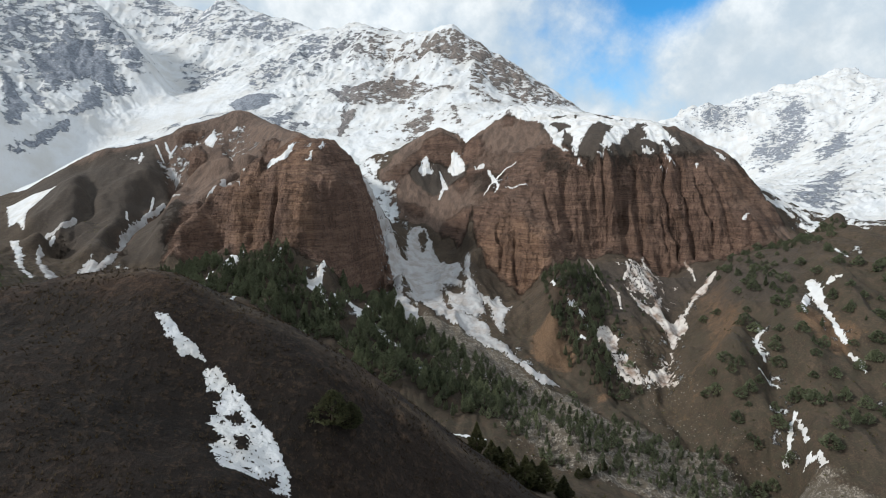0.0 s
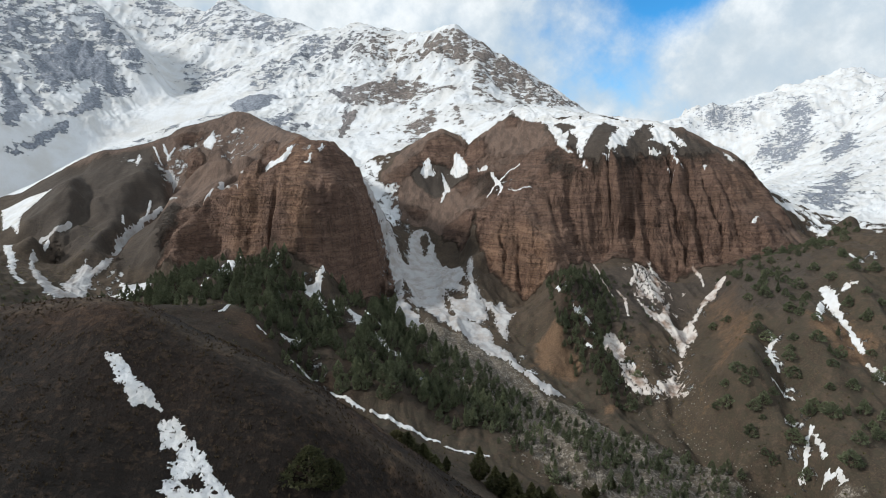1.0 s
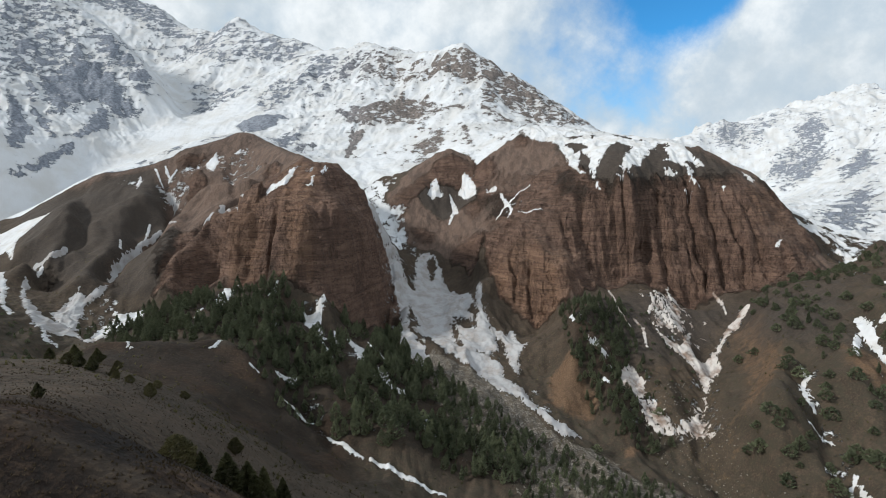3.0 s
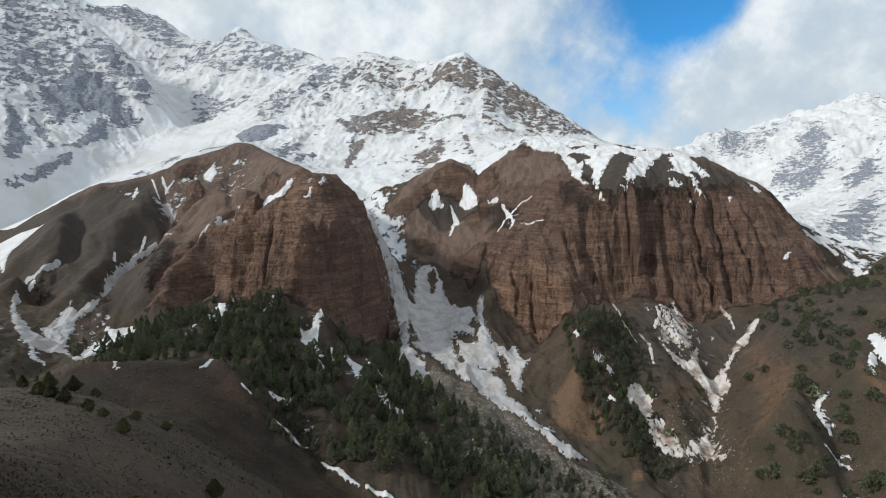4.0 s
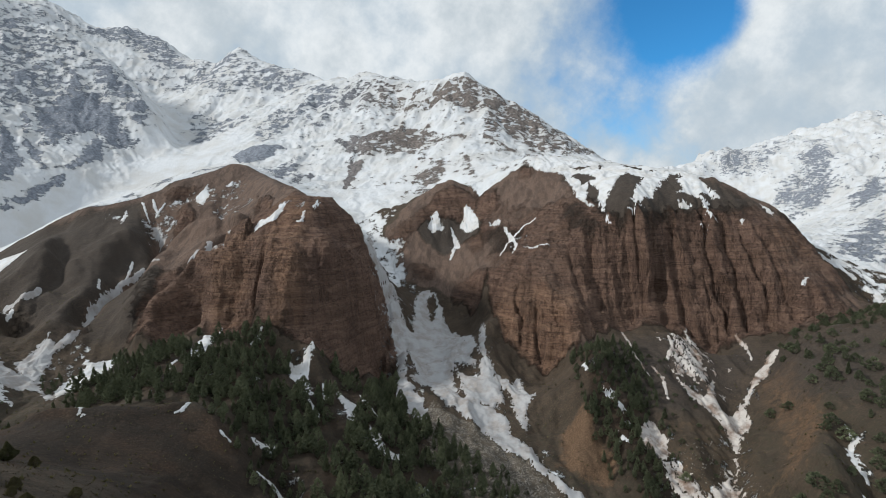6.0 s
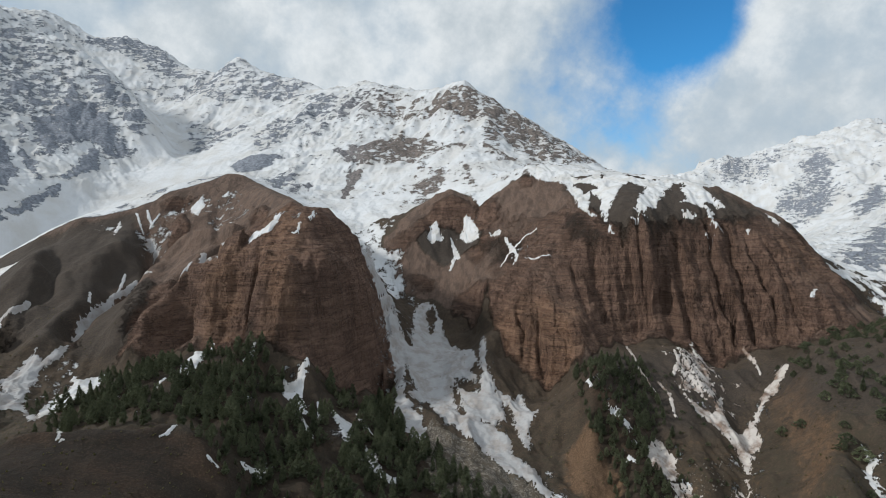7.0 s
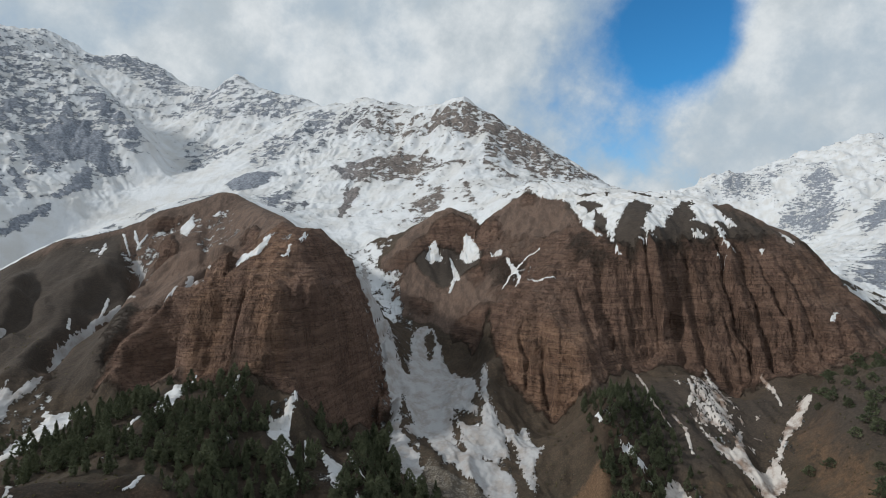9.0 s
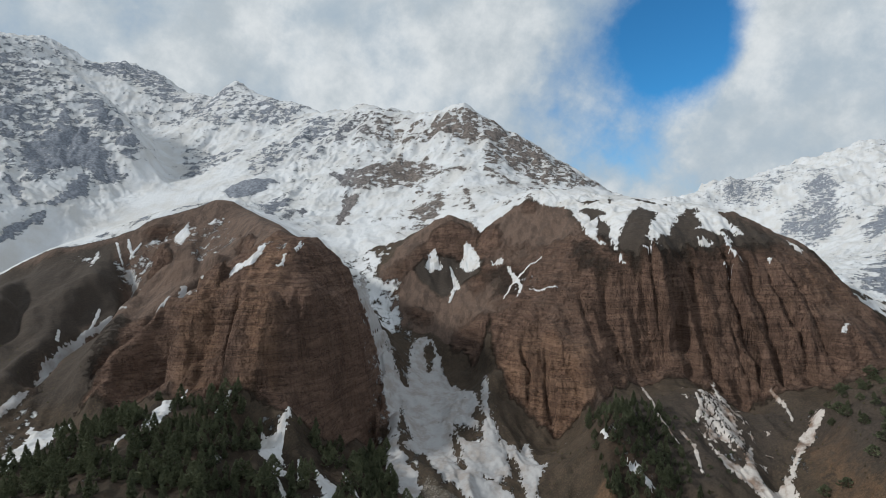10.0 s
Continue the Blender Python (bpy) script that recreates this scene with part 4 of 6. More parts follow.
    # dark soil by place: cloud shade over the hill goes into the colour
    for name, v in (("red", red), ("sunlit", in_zones("sunlit", x, y)), ("cap", in_zones("soil", x, y)), ("snow", snow), ("scree", scree_zone * 0.85), ("ochre", ochre), ("green", green), ("rock", smooth(x, -330, -120) * (1 - smooth(x, 330, 480)) * (1 - smooth(y, 1500, 1800))), ("high", high), ("shaded_soil", (1 - 0.6 * np.exp(-np.minimum(along(x0, y0, CRESTS[0]), along(x0, y0, CRESTS[1])) ** 2)) * np.maximum.reduce([1 - smooth(y0, 112, 140), 0.8 * (1 - smooth(y0, 345, 372)) * (1 - smooth(x0, -60, -30)) * smooth(y0, 225, 262), 0.6 * woods])), ("cliff", np.maximum.reduce([smooth(coarse(STEEP, x0, y0), 0.7, 1.25), 0.85 * inside(x, y, ((-196, 650), (-150, 640), (-90, 660), (-45, 600), (-60, 520), (-110, 470), (-190, 490)), 12), 0.7 * inside(x, y, ((-300, 590), (-190, 610), (-190, 500), (-310, 510)), 15), 0.6 * inside(x, y, ((40, 760), (90, 740), (300, 690), (360, 640), (350, 560), (40, 560)), 20)]))):
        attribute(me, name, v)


CRESTS = ([(-64, 96, 1.6), (-45, 98, 1.8), (-28, 96, 2.0), (-12, 95, 2.2), (8, 99, 2.4)], [(-76, 132, 3), (-80, 160, 3.5), (-67, 163, 3.5), (-57, 170, 4), (-40, 165, 4), (-26, 176, 4)])
FOREST_A = ((-262, 458), (-225, 492), (-190, 492), (-150, 476), (-108, 464), (-85, 486), (-62, 520), (-44, 520), (-34, 480), (-22, 455), (5, 408), (30, 368), (40, 325), (10, 312), (-30, 315), (-62, 330), (-98, 365), (-122, 376), (-150, 372), (-190, 372), (-235, 398))
FOREST_B = ((108, 552), (98, 512), (92, 484), (98, 448), (110, 412), (122, 390), (140, 404), (140, 450), (146, 490), (152, 540))

HALOS = (
    [(-90, 700, 14), (-60, 620, 20), (-36, 524, 18), (-10, 480, 10)], [(-32, 669, 18), (0, 560, 26), (23, 485, 16), (60, 425, 9)],
    [(190, 556, 12), (190, 500, 12), (200, 470, 9), (165, 405, 12)], [(140, 460, 9), (138, 420, 10)], [(262, 544, 4), (210, 485, 7)],
    [(284, 425, 7), (272, 365, 5), (266, 327, 5)], [(232, 404, 5), (214, 338, 6), (203, 309, 5)]) + (
    [(-300, 500, 14), (-262, 450, 9)], [(-110, 468, 7), (-92, 420, 5), (-40, 408, 7)], [(-95, 362, 5), (-60, 318, 4)], [(60, 700, 10), (80, 690, 6)],
    [(-300, 760, 12), (-285, 720, 9)], [(-160, 600, 9), (-135, 575, 6)], [(-40, 335, 10), (-10, 370, 14), (30, 380, 12)], [(340, 470, 8), (330, 500, 5)], [(110, 490, 8), (122, 455, 8)])
CAVES = ((197, 620, 86, 11, 9), (254, 606, 90, 10, 7))
for cx, cy, cz, radius, depth in CAVES:
    d2 = ((NX - cx) / radius) ** 2 + ((NY - cy) / (radius * 1.8)) ** 2 + ((NZ - cz) / (radius * 1.0)) ** 2
    NY = NY + depth * np.exp(-d2 * d2)


def shape_of(X, Y, Z):
    gy = np.gradient(Z, axis=0) / np.maximum(0.05, np.gradient(Y, axis=0))
    gx = np.gradient(Z, axis=1) / np.maximum(0.05, np.gradient(X, axis=1))
    step = max(1, int(round(14 / max(0.5, float(np.median(np.gradient(X, axis=1)))))))
    blur = Z.copy()
    for _ in range(2):
        pad = np.pad(blur, ((step, step), (step, step)), "edge")
        blur = (pad[:-2 * step, step:-step] + pad[2 * step:, step:-step] + pad[step:-step, :-2 * step] + pad[step:-step, 2 * step:]) / 4
    return np.hypot(gx, gy), Z - blur


N_SLOPE, N_BULGE = shape_of(NX, NY, NZ)
F_SLOPE, F_BULGE = shape_of(FX, FY, FZ)
N_HIGH = NY - np.interp(NX, SNOWLINE_X, SNOWLINE_Y) > 4


def region(keep, name, label, category, kind, grid="near"):
    X, Y, Z, S, B = (NX, NY, NZ, N_SLOPE, N_BULGE) if grid == "near" else (FX, FY, FZ, F_SLOPE, F_BULGE)
    me, used = mesh_from_grid(name, X, Y, Z, keep)
    paint(me, X.ravel()[used], Y.ravel()[used], Z.ravel()[used], S.ravel()[used], B.ravel()[used])
    me.materials.append(LAND)
    return tagged(new(name, me), label, category, kind=kind)


WX, WY = wander(NX, NY)
in_left = (inside(WX, WY, CLIFF_LEFT) > 0.5) & ~N_HIGH
in_mid = (inside(WX, WY, CLIFF_MIDDLE) > 0.5) & ~N_HIGH & ~in_left
in_right = (inside(WX, WY, CLIFF_RIGHT) > 0.5) & ~N_HIGH & ~in_left & ~in_mid
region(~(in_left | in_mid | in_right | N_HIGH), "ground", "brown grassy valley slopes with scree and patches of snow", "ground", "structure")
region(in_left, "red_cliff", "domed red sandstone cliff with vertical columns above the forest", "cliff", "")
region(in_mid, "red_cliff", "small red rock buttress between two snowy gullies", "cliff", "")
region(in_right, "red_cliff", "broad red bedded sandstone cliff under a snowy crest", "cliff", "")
region(N_HIGH, "snow_slope", "snow slopes above the red cliffs with dark rock showing", "snow slope", "structure")
east_side = FX > 330 + 0.05 * (FY - 1000)
west_side = FX < np.interp(FY, (1000, 1240, 1330, 1450, 1650, 1950, 2400), (-665, -640, -668, -720, -790, -860, -860))
region(~east_side & ~west_side, "snowy_peak", "snow covered pyramid peak with a long rocky ridge", "mountain", "structure", "far")
region(east_side, "snowy_range", "distant snowy mountain range under cloud", "mountain", "structure", "far")
region(west_side, "rocky_mountain", "steep grey rocky mountain streaked with snow", "mountain", "structure", "far")

# ---- things ----
def mesh_of(name, verts, faces, flat=False):
    me = bpy.data.meshes.new(name)
    me.from_pydata(verts, [], faces)
    if not flat:
        me.polygons.foreach_set("use_smooth", np.ones(len(me.polygons), dtype=bool))
    me.update()
    return me


def z_at(x, y):
    return float(land([x], [y])[0])


def pieces(mask, least=14):
    """The connected pieces of a grid of cells, without the smallest."""
    todo = mask.copy()
    todo[-1], todo[:, -1] = False, False
    found = []
    for start in zip(*np.nonzero(todo)):
        if not todo[start]:
            continue
        todo[start] = False
        stack, cells = [start], []
        while stack:
            r, c = stack.pop()
            cells.append((r, c))
            for q in ((r + 1, c), (r - 1, c), (r, c + 1), (r, c - 1)):
                if q[0] >= 0 and q[1] >= 0 and todo[q]:
                    todo[q] = False
                    stack.append(q)
        if len(cells) >= least:
            out = np.zeros_like(mask)
            out[tuple(np.array(cells).T)] = True
            found.append(out)
    return sorted(found, key=np.sum, reverse=True)[:9]


def lay_snow(label, X, Y, m, edge, lift, thick, material):
    """Lays each piece of snow where m is above the edge over the ground, as a thing of its own."""
    for keep in pieces(m > edge):
        r, c = np.nonzero(keep)
        cut = (slice(r.min(), r.max() + 2), slice(c.min(), c.max() + 2))
        x, y, n, k = X[cut], Y[cut], m[cut], keep[cut]
        Z = land(x, y).reshape(x.shape) + lift * smooth(n, edge, edge + 0.18) - 0.3 * lift * (n < edge + 0.07) + thick * 0.4 * smooth(n, 0, 0.6) * (0.75 + 0.35 * fbm(x / 3, y / 3, 2, 80))
        me, _ = mesh_from_grid("snow_patch", x, y, Z, k)
        me.materials.append(material)
        tagged(new("snow_patch", me), label, "snow patch", group="snow patches")


SNOWED = []


# snow that lies in patches: plan x, y and half width along each patch
def snow_patch(label, path, thick=0.6, step=1.0, ragged=0.9, lift=0.25, seed=0, material=None, thin=0.85, holes=()):
    paths = [[(p[0], p[1], p[2] * thin) for p in one] for one in (path if isinstance(path[0], list) else [path])]
    path = [p for one in paths for p in one]
    SNOWED.extend(paths)
    w = max(p[2] for p in path) * 1.7 + 2
    xs = np.arange(min(p[0] for p in path) - w, max(p[0] for p in path) + w, step)
    ys = np.arange(min(p[1] for p in path) - w, max(p[1] for p in path) + w, step)
    X, Y = np.meshgrid(xs, ys)
    size = max(2.0, float(np.mean([p[2] for p in path])))
    m = 1.05 - np.minimum.reduce([along(X, Y, one) for one in paths]) + ragged * (0.55 * fbm(X / (size * 1.1), Y / (size * 1.6), 2, 60 + seed) + 0.6 * fbm(X / 2.2, Y / 3.0, 4, 70 + seed, 0.62))
    for hx, hy, rx, ry in holes:
        m = m - 1.6 * np.exp(-(((X - hx) / rx) ** 2 + ((Y - hy) / ry) ** 2) ** 1.5)
    lay_snow(label, X, Y, m, -0.06, lift, thick, material or SNOW)


def snow_sheet(label, corners, holes, thick, ragged, lift, seed, material):
    """Snow that lies within an outline, with bare islands, over the ground."""
    c = np.array(corners, float)
    u = 0.14 if c[:, 1].mean() < 130 else 1.0
    step = 0.12 if u < 1 else 0.7 if np.ptp(c[:, 0]) * np.ptp(c[:, 1]) < 9000 else 1.0
    X, Y = np.meshgrid(np.arange(c[:, 0].min() - 6 * u, c[:, 0].max() + 6 * u, step), np.arange(c[:, 1].min() - 8 * u, c[:, 1].max() + 8 * u, step))
    wx, wy = X + 2.4 * u * ragged * fbm(X / 7 / u, Y / 9 / u, 3, 60 + seed), Y + 4.5 * u * ragged * fbm(X / 7 / u, Y / 9 / u, 3, 65 + seed)
    m = inside(wx, wy, corners, 4.0 * u) - 0.5 + ragged * (0.75 * fbm(X / 2.2 / u, Y / 3.4 / u, 4, 70 + seed, 0.7) + 0.3 * fbm(X / 6 / u, Y / 14 / u, 2, 75 + seed))
    for hole in holes:
        m = m - 1.1 * inside(wx, wy, hole, 4.0 * u)
    SHEETS.append(corners)
    lay_snow(label, X, Y, m, -0.04, lift, thick, material)


SHEETS = []
CAP = "white snow cap with dark bare gaps on the cliff top"
PATCH = "small white snow patch on the red cliff top"
SPRING = "white old snow patch lying on the brown grassy hill"
FAN = "brown stained avalanche snow on the rubble fan"
SLOPE = "white snow strip in a shallow gully of the slope"
STREAM = "winding ribbon of snow over a frozen stream bed"
RILL = "thin line of snow in a narrow rock gully"
EDGE = "snow band along the edge of the juniper forest"
WOOD = "small snow patch between the forest trees"
snow_sheet("dirty avalanche snow, greyed for shade, filling the gully and fanning into the valley", ((-114, 812), (-96, 764), (-71, 654), (-62, 659), (-55, 632), (-48, 620), (-41, 613), (-42, 652), (-44, 683), (-38, 703), (-29, 703), (-18, 687), (-12, 671), (-12, 659), (-3, 649), (9, 634), (19, 580), (23, 563), (30, 542), (38, 528), (39, 498), (29, 493), (21, 495), (14, 480), (7, 476), (-5, 489), (-16, 489), (-22, 482), (-19, 469), (-19, 445), (-27, 458), (-36, 475), (-43, 489), (-46, 527), (-52, 572), (-59, 591), (-65, 614), (-71, 625), (-80, 632), (-89, 627)), (((-30, 687), (-25, 693), (-20, 681), (-24, 654)), ((-43, 590), (-37, 551), (-31, 537), (-37, 512), (-40, 534)), ((0, 562), (20, 547), (22, 535), (6, 540)), ((-35, 515), (-20, 527), (-11, 492), (-18, 480), (-28, 495)), ((-2, 551), (2, 545), (8, 501), (5, 504)), ((18, 570), (23, 556), (20, 550), (14, 567)), ), 1.6, 0.5, 0.6, 1, AVALANCHE)
snow_sheet("grey snow tongue below the red cliff", ((26, 632), (29, 599), (27, 563), (36, 539), (47, 527), (56, 547), (55, 522), (59, 512), (66, 514), (55, 492), (53, 480), (54, 464), (48, 468), (45, 491), (44, 513), (34, 530), (25, 550), (21, 573)), (), 1, 0.45, 0.5, 2, AVALANCHE)
snow_sheet("long white tongue of avalanche snow running down the valley side", ((-5, 491), (12, 494), (27, 494), (39, 480), (41, 460), (48, 448), (55, 442), (59, 422), (67, 414), (73, 410), (79, 405), (89, 400), (72, 390), (64, 406), (54, 421), (42, 434), (30, 443), (19, 462), (7, 474)), (), 1.2, 0.4, 0.5, 3, AVALANCHE)
snow_sheet(CAP, ((120, 909), (120, 843), (153, 860), (182, 790), (200, 781), (205, 745), (199, 733), (189, 726), (176, 701), (161, 681), (154, 664), (152, 665), (153, 676), (158, 704), (159, 724), (155, 735), (143, 691), (151, 664), (158, 656), (165, 648), (155, 656), (145, 675), (139, 688), (136, 719), (136, 759), (133, 775), (122, 793), (108, 796), (103, 810)), (((143, 796), (157, 807), (167, 780), (154, 773)), ((143, 771), (160, 757), (163, 734), (150, 742)), ((178, 790), (189, 786), (176, 767)), ), 0.8, 0.5, 0.6, 4, SNOW)
snow_sheet(CAP, ((202, 749), (217, 744), (256, 744), (272, 714), (272, 696), (274, 687), (280, 678), (275, 677), (266, 681), (259, 677), (264, 669), (259, 659), (266, 657), (271, 658), (259, 651), (256, 663), (258, 675), (250, 679), (243, 684), (232, 677), (244, 688), (246, 710), (255, 723), (243, 725), (225, 700), (206, 672), (191, 660), (181, 661), (191, 679), (210, 715), (197, 731)), (), 0.8, 0.5, 0.6, 5, SNOW)
snow_sheet(PATCH, ((232, 672), (239, 673), (246, 668), (236, 667)), (), 0.5, 0.35, 0.6, 6, SNOW)
snow_sheet(PATCH, ((243, 656), (255, 650), (254, 648)), (), 0.5, 0.35, 0.6, 7, SNOW)
snow_sheet(PATCH, ((288, 657), (294, 655), (290, 651)), (), 0.5, 0.35, 0.6, 8, SNOW)
snow_sheet(PATCH, ((175, 650), (190, 657), (192, 655), (179, 649)), (), 0.5, 0.35, 0.6, 9, SNOW)
snow_sheet(PATCH, ((328, 693), (337, 682), (331, 675), (330, 686)), (), 0.5, 0.35, 0.6, 10, SNOW)
snow_sheet(PATCH, ((-31, 810), (-23, 813), (-18, 802), (-14, 796), (-25, 790), (-34, 791)), (), 0.5, 0.35, 0.6, 11, SNOW)
snow_sheet(PATCH, ((13, 821), (20, 820), (30, 790), (29, 764), (11, 792), (7, 799)), (), 0.5, 0.35, 0.6, 12, SNOW)
snow_sheet(PATCH, ((42, 763), (55, 755), (54, 747), (42, 756)), (), 0.5, 0.35, 0.6, 13, SNOW)
snow_sheet(PATCH, ((-176, 568), (-176, 582), (-163, 572), (-158, 581), (-154, 599), (-152, 574), (-157, 564), (-167, 564), (-170, 561)), (), 0.5, 0.35, 0.6, 14, SNOW)
snow_sheet(PATCH, ((-313, 752), (-310, 763), (-308, 774), (-299, 759), (-291, 722), (-301, 731)), (), 0.5, 0.35, 0.6, 15, SNOW)
snow_sheet(PATCH, ((-133, 552), (-130, 562), (-127, 562), (-129, 553)), (), 0.5, 0.35, 0.6, 16, SNOW)
snow_sheet(PATCH, ((-125, 568), (-121, 578), (-119, 576), (-122, 567)), (), 0.5, 0.35, 0.6, 17, SNOW)
snow_sheet(PATCH, ((-284, 774), (-281, 786), (-276, 777)), (), 0.5, 0.35, 0.6, 18, SNOW)
snow_sheet(PATCH, ((-371, 694), (-380, 720), (-371, 708), (-364, 685)), (), 0.5, 0.35, 0.6, 19, SNOW)
snow_sheet(PATCH, ((314, 593), (322, 600), (326, 601), (318, 593)), (), 0.5, 0.35, 0.6, 20, SNOW)
snow_sheet(PATCH, ((-345, 708), (-337, 710), (-321, 694), (-322, 685), (-331, 695), (-339, 701)), (), 0.5, 0.5, 0.5, 21, AVALANCHE)
snow_sheet(STREAM, ((-483, 625), (-474, 644), (-442, 647), (-441, 617), (-440, 595), (-419, 561), (-421, 560), (-438, 579), (-440, 569)), (), 0.6, 0.35, 0.5, 22, SNOW)
snow_sheet(STREAM, ((-420, 543), (-386, 511), (-380, 505), (-372, 491), (-347, 461), (-335, 453), (-325, 438), (-345, 454), (-383, 498), (-396, 512)), (), 0.6, 0.35, 0.5, 23, SNOW)
snow_sheet(STREAM, ((-395, 556), (-391, 554), (-377, 525), (-374, 521), (-361, 498), (-340, 480), (-325, 468), (-308, 461), (-298, 459), (-284, 448), (-257, 423), (-244, 410), (-247, 407), (-276, 438), (-291, 435), (-295, 428), (-312, 441), (-342, 472), (-363, 496), (-378, 518), (-378, 527)), (), 0.9, 0.35, 0.5, 24, AVALANCHE)
snow_sheet(STREAM, ((-324, 477), (-325, 501), (-323, 513), (-315, 507), (-309, 528), (-305, 518), (-309, 498), (-301, 476), (-283, 449), (-298, 455), (-313, 467)), (), 0.9, 0.45, 0.5, 25, AVALANCHE)
snow_sheet(STREAM, ((-272, 447), (-277, 465), (-277, 481), (-281, 492), (-294, 507), (-290, 506), (-278, 495), (-271, 507), (-262, 509), (-230, 442), (-233, 428), (-241, 417), (-244, 409)), (), 0.9, 0.35, 0.5, 26, SNOW)
snow_sheet(STREAM, ((-379, 537), (-385, 552), (-378, 548), (-378, 545), (-378, 539)), (), 0.6, 0.25, 0.5, 27, SNOW)
snow_sheet(STREAM, ((-309, 438), (-299, 433), (-291, 428), (-277, 409), (-265, 401), (-270, 399), (-277, 404), (-294, 428)), (), 0.6, 0.5, 0.5, 28, SNOW)
snow_sheet(WOOD, ((-117, 467), (-107, 469), (-106, 474), (-101, 488), (-102, 467), (-100, 454), (-91, 439), (-93, 428), (-102, 441), (-107, 440)), (), 0.5, 0.4, 0.4, 29, SNOW)
snow_sheet(WOOD, ((-80, 455), (-72, 447), (-65, 442), (-62, 428), (-62, 410), (-69, 426), (-75, 437)), (), 0.5, 0.4, 0.4, 30, SNOW)
snow_sheet(WOOD, ((-53, 422), (-47, 418), (-41, 403), (-34, 398), (-25, 399), (-36, 388), (-44, 393), (-50, 411)), (), 0.5, 0.4, 0.4, 31, SNOW)
snow_sheet(WOOD, ((-105, 361), (-97, 362), (-91, 368), (-92, 356), (-97, 359)), (), 0.5, 0.4, 0.4, 32, SNOW)
snow_sheet(WOOD, ((-178, 448), (-181, 468), (-185, 502), (-180, 504), (-170, 464), (-166, 445), (-165, 425)), (), 0.5, 0.4, 0.4, 33, SNOW)
snow_sheet(WOOD, ((109, 478), (115, 477), (116, 473), (111, 472), (108, 474)), (), 0.5, 0.4, 0.4, 34, SNOW)
snow_sheet(WOOD, ((115, 471), (122, 472), (118, 463), (116, 465)), (), 0.5, 0.4, 0.4, 35, SNOW)
snow_sheet(WOOD, ((111, 449), (116, 445), (116, 440), (111, 444)), (), 0.5, 0.4, 0.4, 36, SNOW)
snow_sheet(WOOD, ((-220, 393), (-174, 332), (-167, 323), (-170, 325)), (), 0.5, 0.4, 0.4, 37, SNOW)
snow_sheet(FAN, ((187, 553), (215, 598), (223, 590), (212, 550), (203, 530), (199, 515), (190, 511), (191, 518), (177, 518), (180, 533)), (), 0.6, 1.5, 0.4, 38, STAINED)
snow_sheet(FAN, ((174, 516), (178, 508), (185, 504), (190, 499), (208, 529), (199, 501), (196, 488), (205, 490), (214, 496), (223, 506), (232, 516), (242, 527), (252, 533), (264, 544), (260, 529), (247, 521), (232, 509), (225, 502), (215, 489), (215, 480), (209, 473), (204, 473), (196, 456), (189, 447), (192, 462), (192, 472), (187, 480), (183, 490), (176, 495)), (), 0.9, 0.4, 0.4, 39, STAINED)
snow_sheet(FAN, ((143, 441), (146, 430), (152, 413), (162, 414), (175, 432), (189, 446), (179, 430), (164, 409), (151, 406), (141, 411), (139, 424)), (), 0.5, 0.9, 0.35, 40, STAINED)
snow_sheet(FAN, ((126, 452), (138, 469), (141, 466), (145, 454), (143, 443), (136, 437), (132, 441), (125, 440)), (), 0.7, 0.4, 0.4, 41, STAINED)
snow_sheet(FAN, ((134, 436), (142, 433), (142, 414), (152, 407), (149, 404), (138, 408), (134, 417)), (), 0.7, 0.7, 0.4, 42, STAINED)
snow_sheet(FAN, ((158, 413), (176, 430), (174, 413), (173, 397), (167, 405), (161, 410)), (), 0.7, 0.7, 0.4, 43, STAINED)
snow_sheet(SPRING, ((-45.9, 87), (-44.8, 87.7), (-43.3, 87.4), (-41.9, 86.6), (-40.5, 85.8), (-38.7, 85.6), (-37.5, 84.6), (-36.7, 83.7), (-38.7, 83.8), (-40, 82.5), (-41.4, 83.9), (-42.9, 84.5), (-44.4, 85.9)), (), 0.1, 0.5, 0.05, 44, SNOW)
snow_sheet("long melting snow strip with bare gaps on the hill", ((-36.7, 83), (-34.8, 83.7), (-32.8, 82), (-30.2, 80.5), (-28.1, 78.9), (-25.9, 78.1), (-23.5, 75.8), (-21, 72.3), (-19.9, 68.5), (-21.3, 66.7), (-22.9, 67.9), (-24.9, 67.5), (-26.8, 66.8), (-28.4, 66.7), (-31.2, 70.6), (-30.2, 73.1), (-33.2, 75.1), (-32.6, 77.4), (-35.1, 79.6)), (((-31.4, 77.1), (-29.7, 78.4), (-28.8, 77.4), (-30, 76.2)), ((-29.2, 74.6), (-27.4, 75), (-26.9, 72.9), (-28.1, 72.1)), ((-34.6, 80.1), (-32.9, 80), (-32.9, 78.4), (-34.1, 78.4)), ((-23.8, 68.1), (-22.2, 70.5), (-21.7, 69), (-22.8, 67.6)), ), 0.12, 0.55, 0.05, 45, SNOW)
snow_patch(RILL, [(-283, 608, 0.9), (-316, 638, 1.6), (-320, 620, 1.9), (-325, 600, 2.5), (-325, 574, 2.4), (-322, 555, 2.4)], 0.5, 0.5, 0.7, 0.45, 100, AVALANCHE, 1.0)
snow_patch(RILL, [(-376, 576, 1.3), (-375, 558, 2.6), (-384, 555, 2), (-393, 556, 2)], 0.5, 0.5, 0.7, 0.45, 101, AVALANCHE, 1.0)
snow_patch(RILL, [(-202, 579, 0.8), (-246, 636, 1.9), (-242, 596, 2.3), (-246, 590, 1.2)], 0.5, 0.5, 0.9, 0.45, 102, AVALANCHE, 1.0)
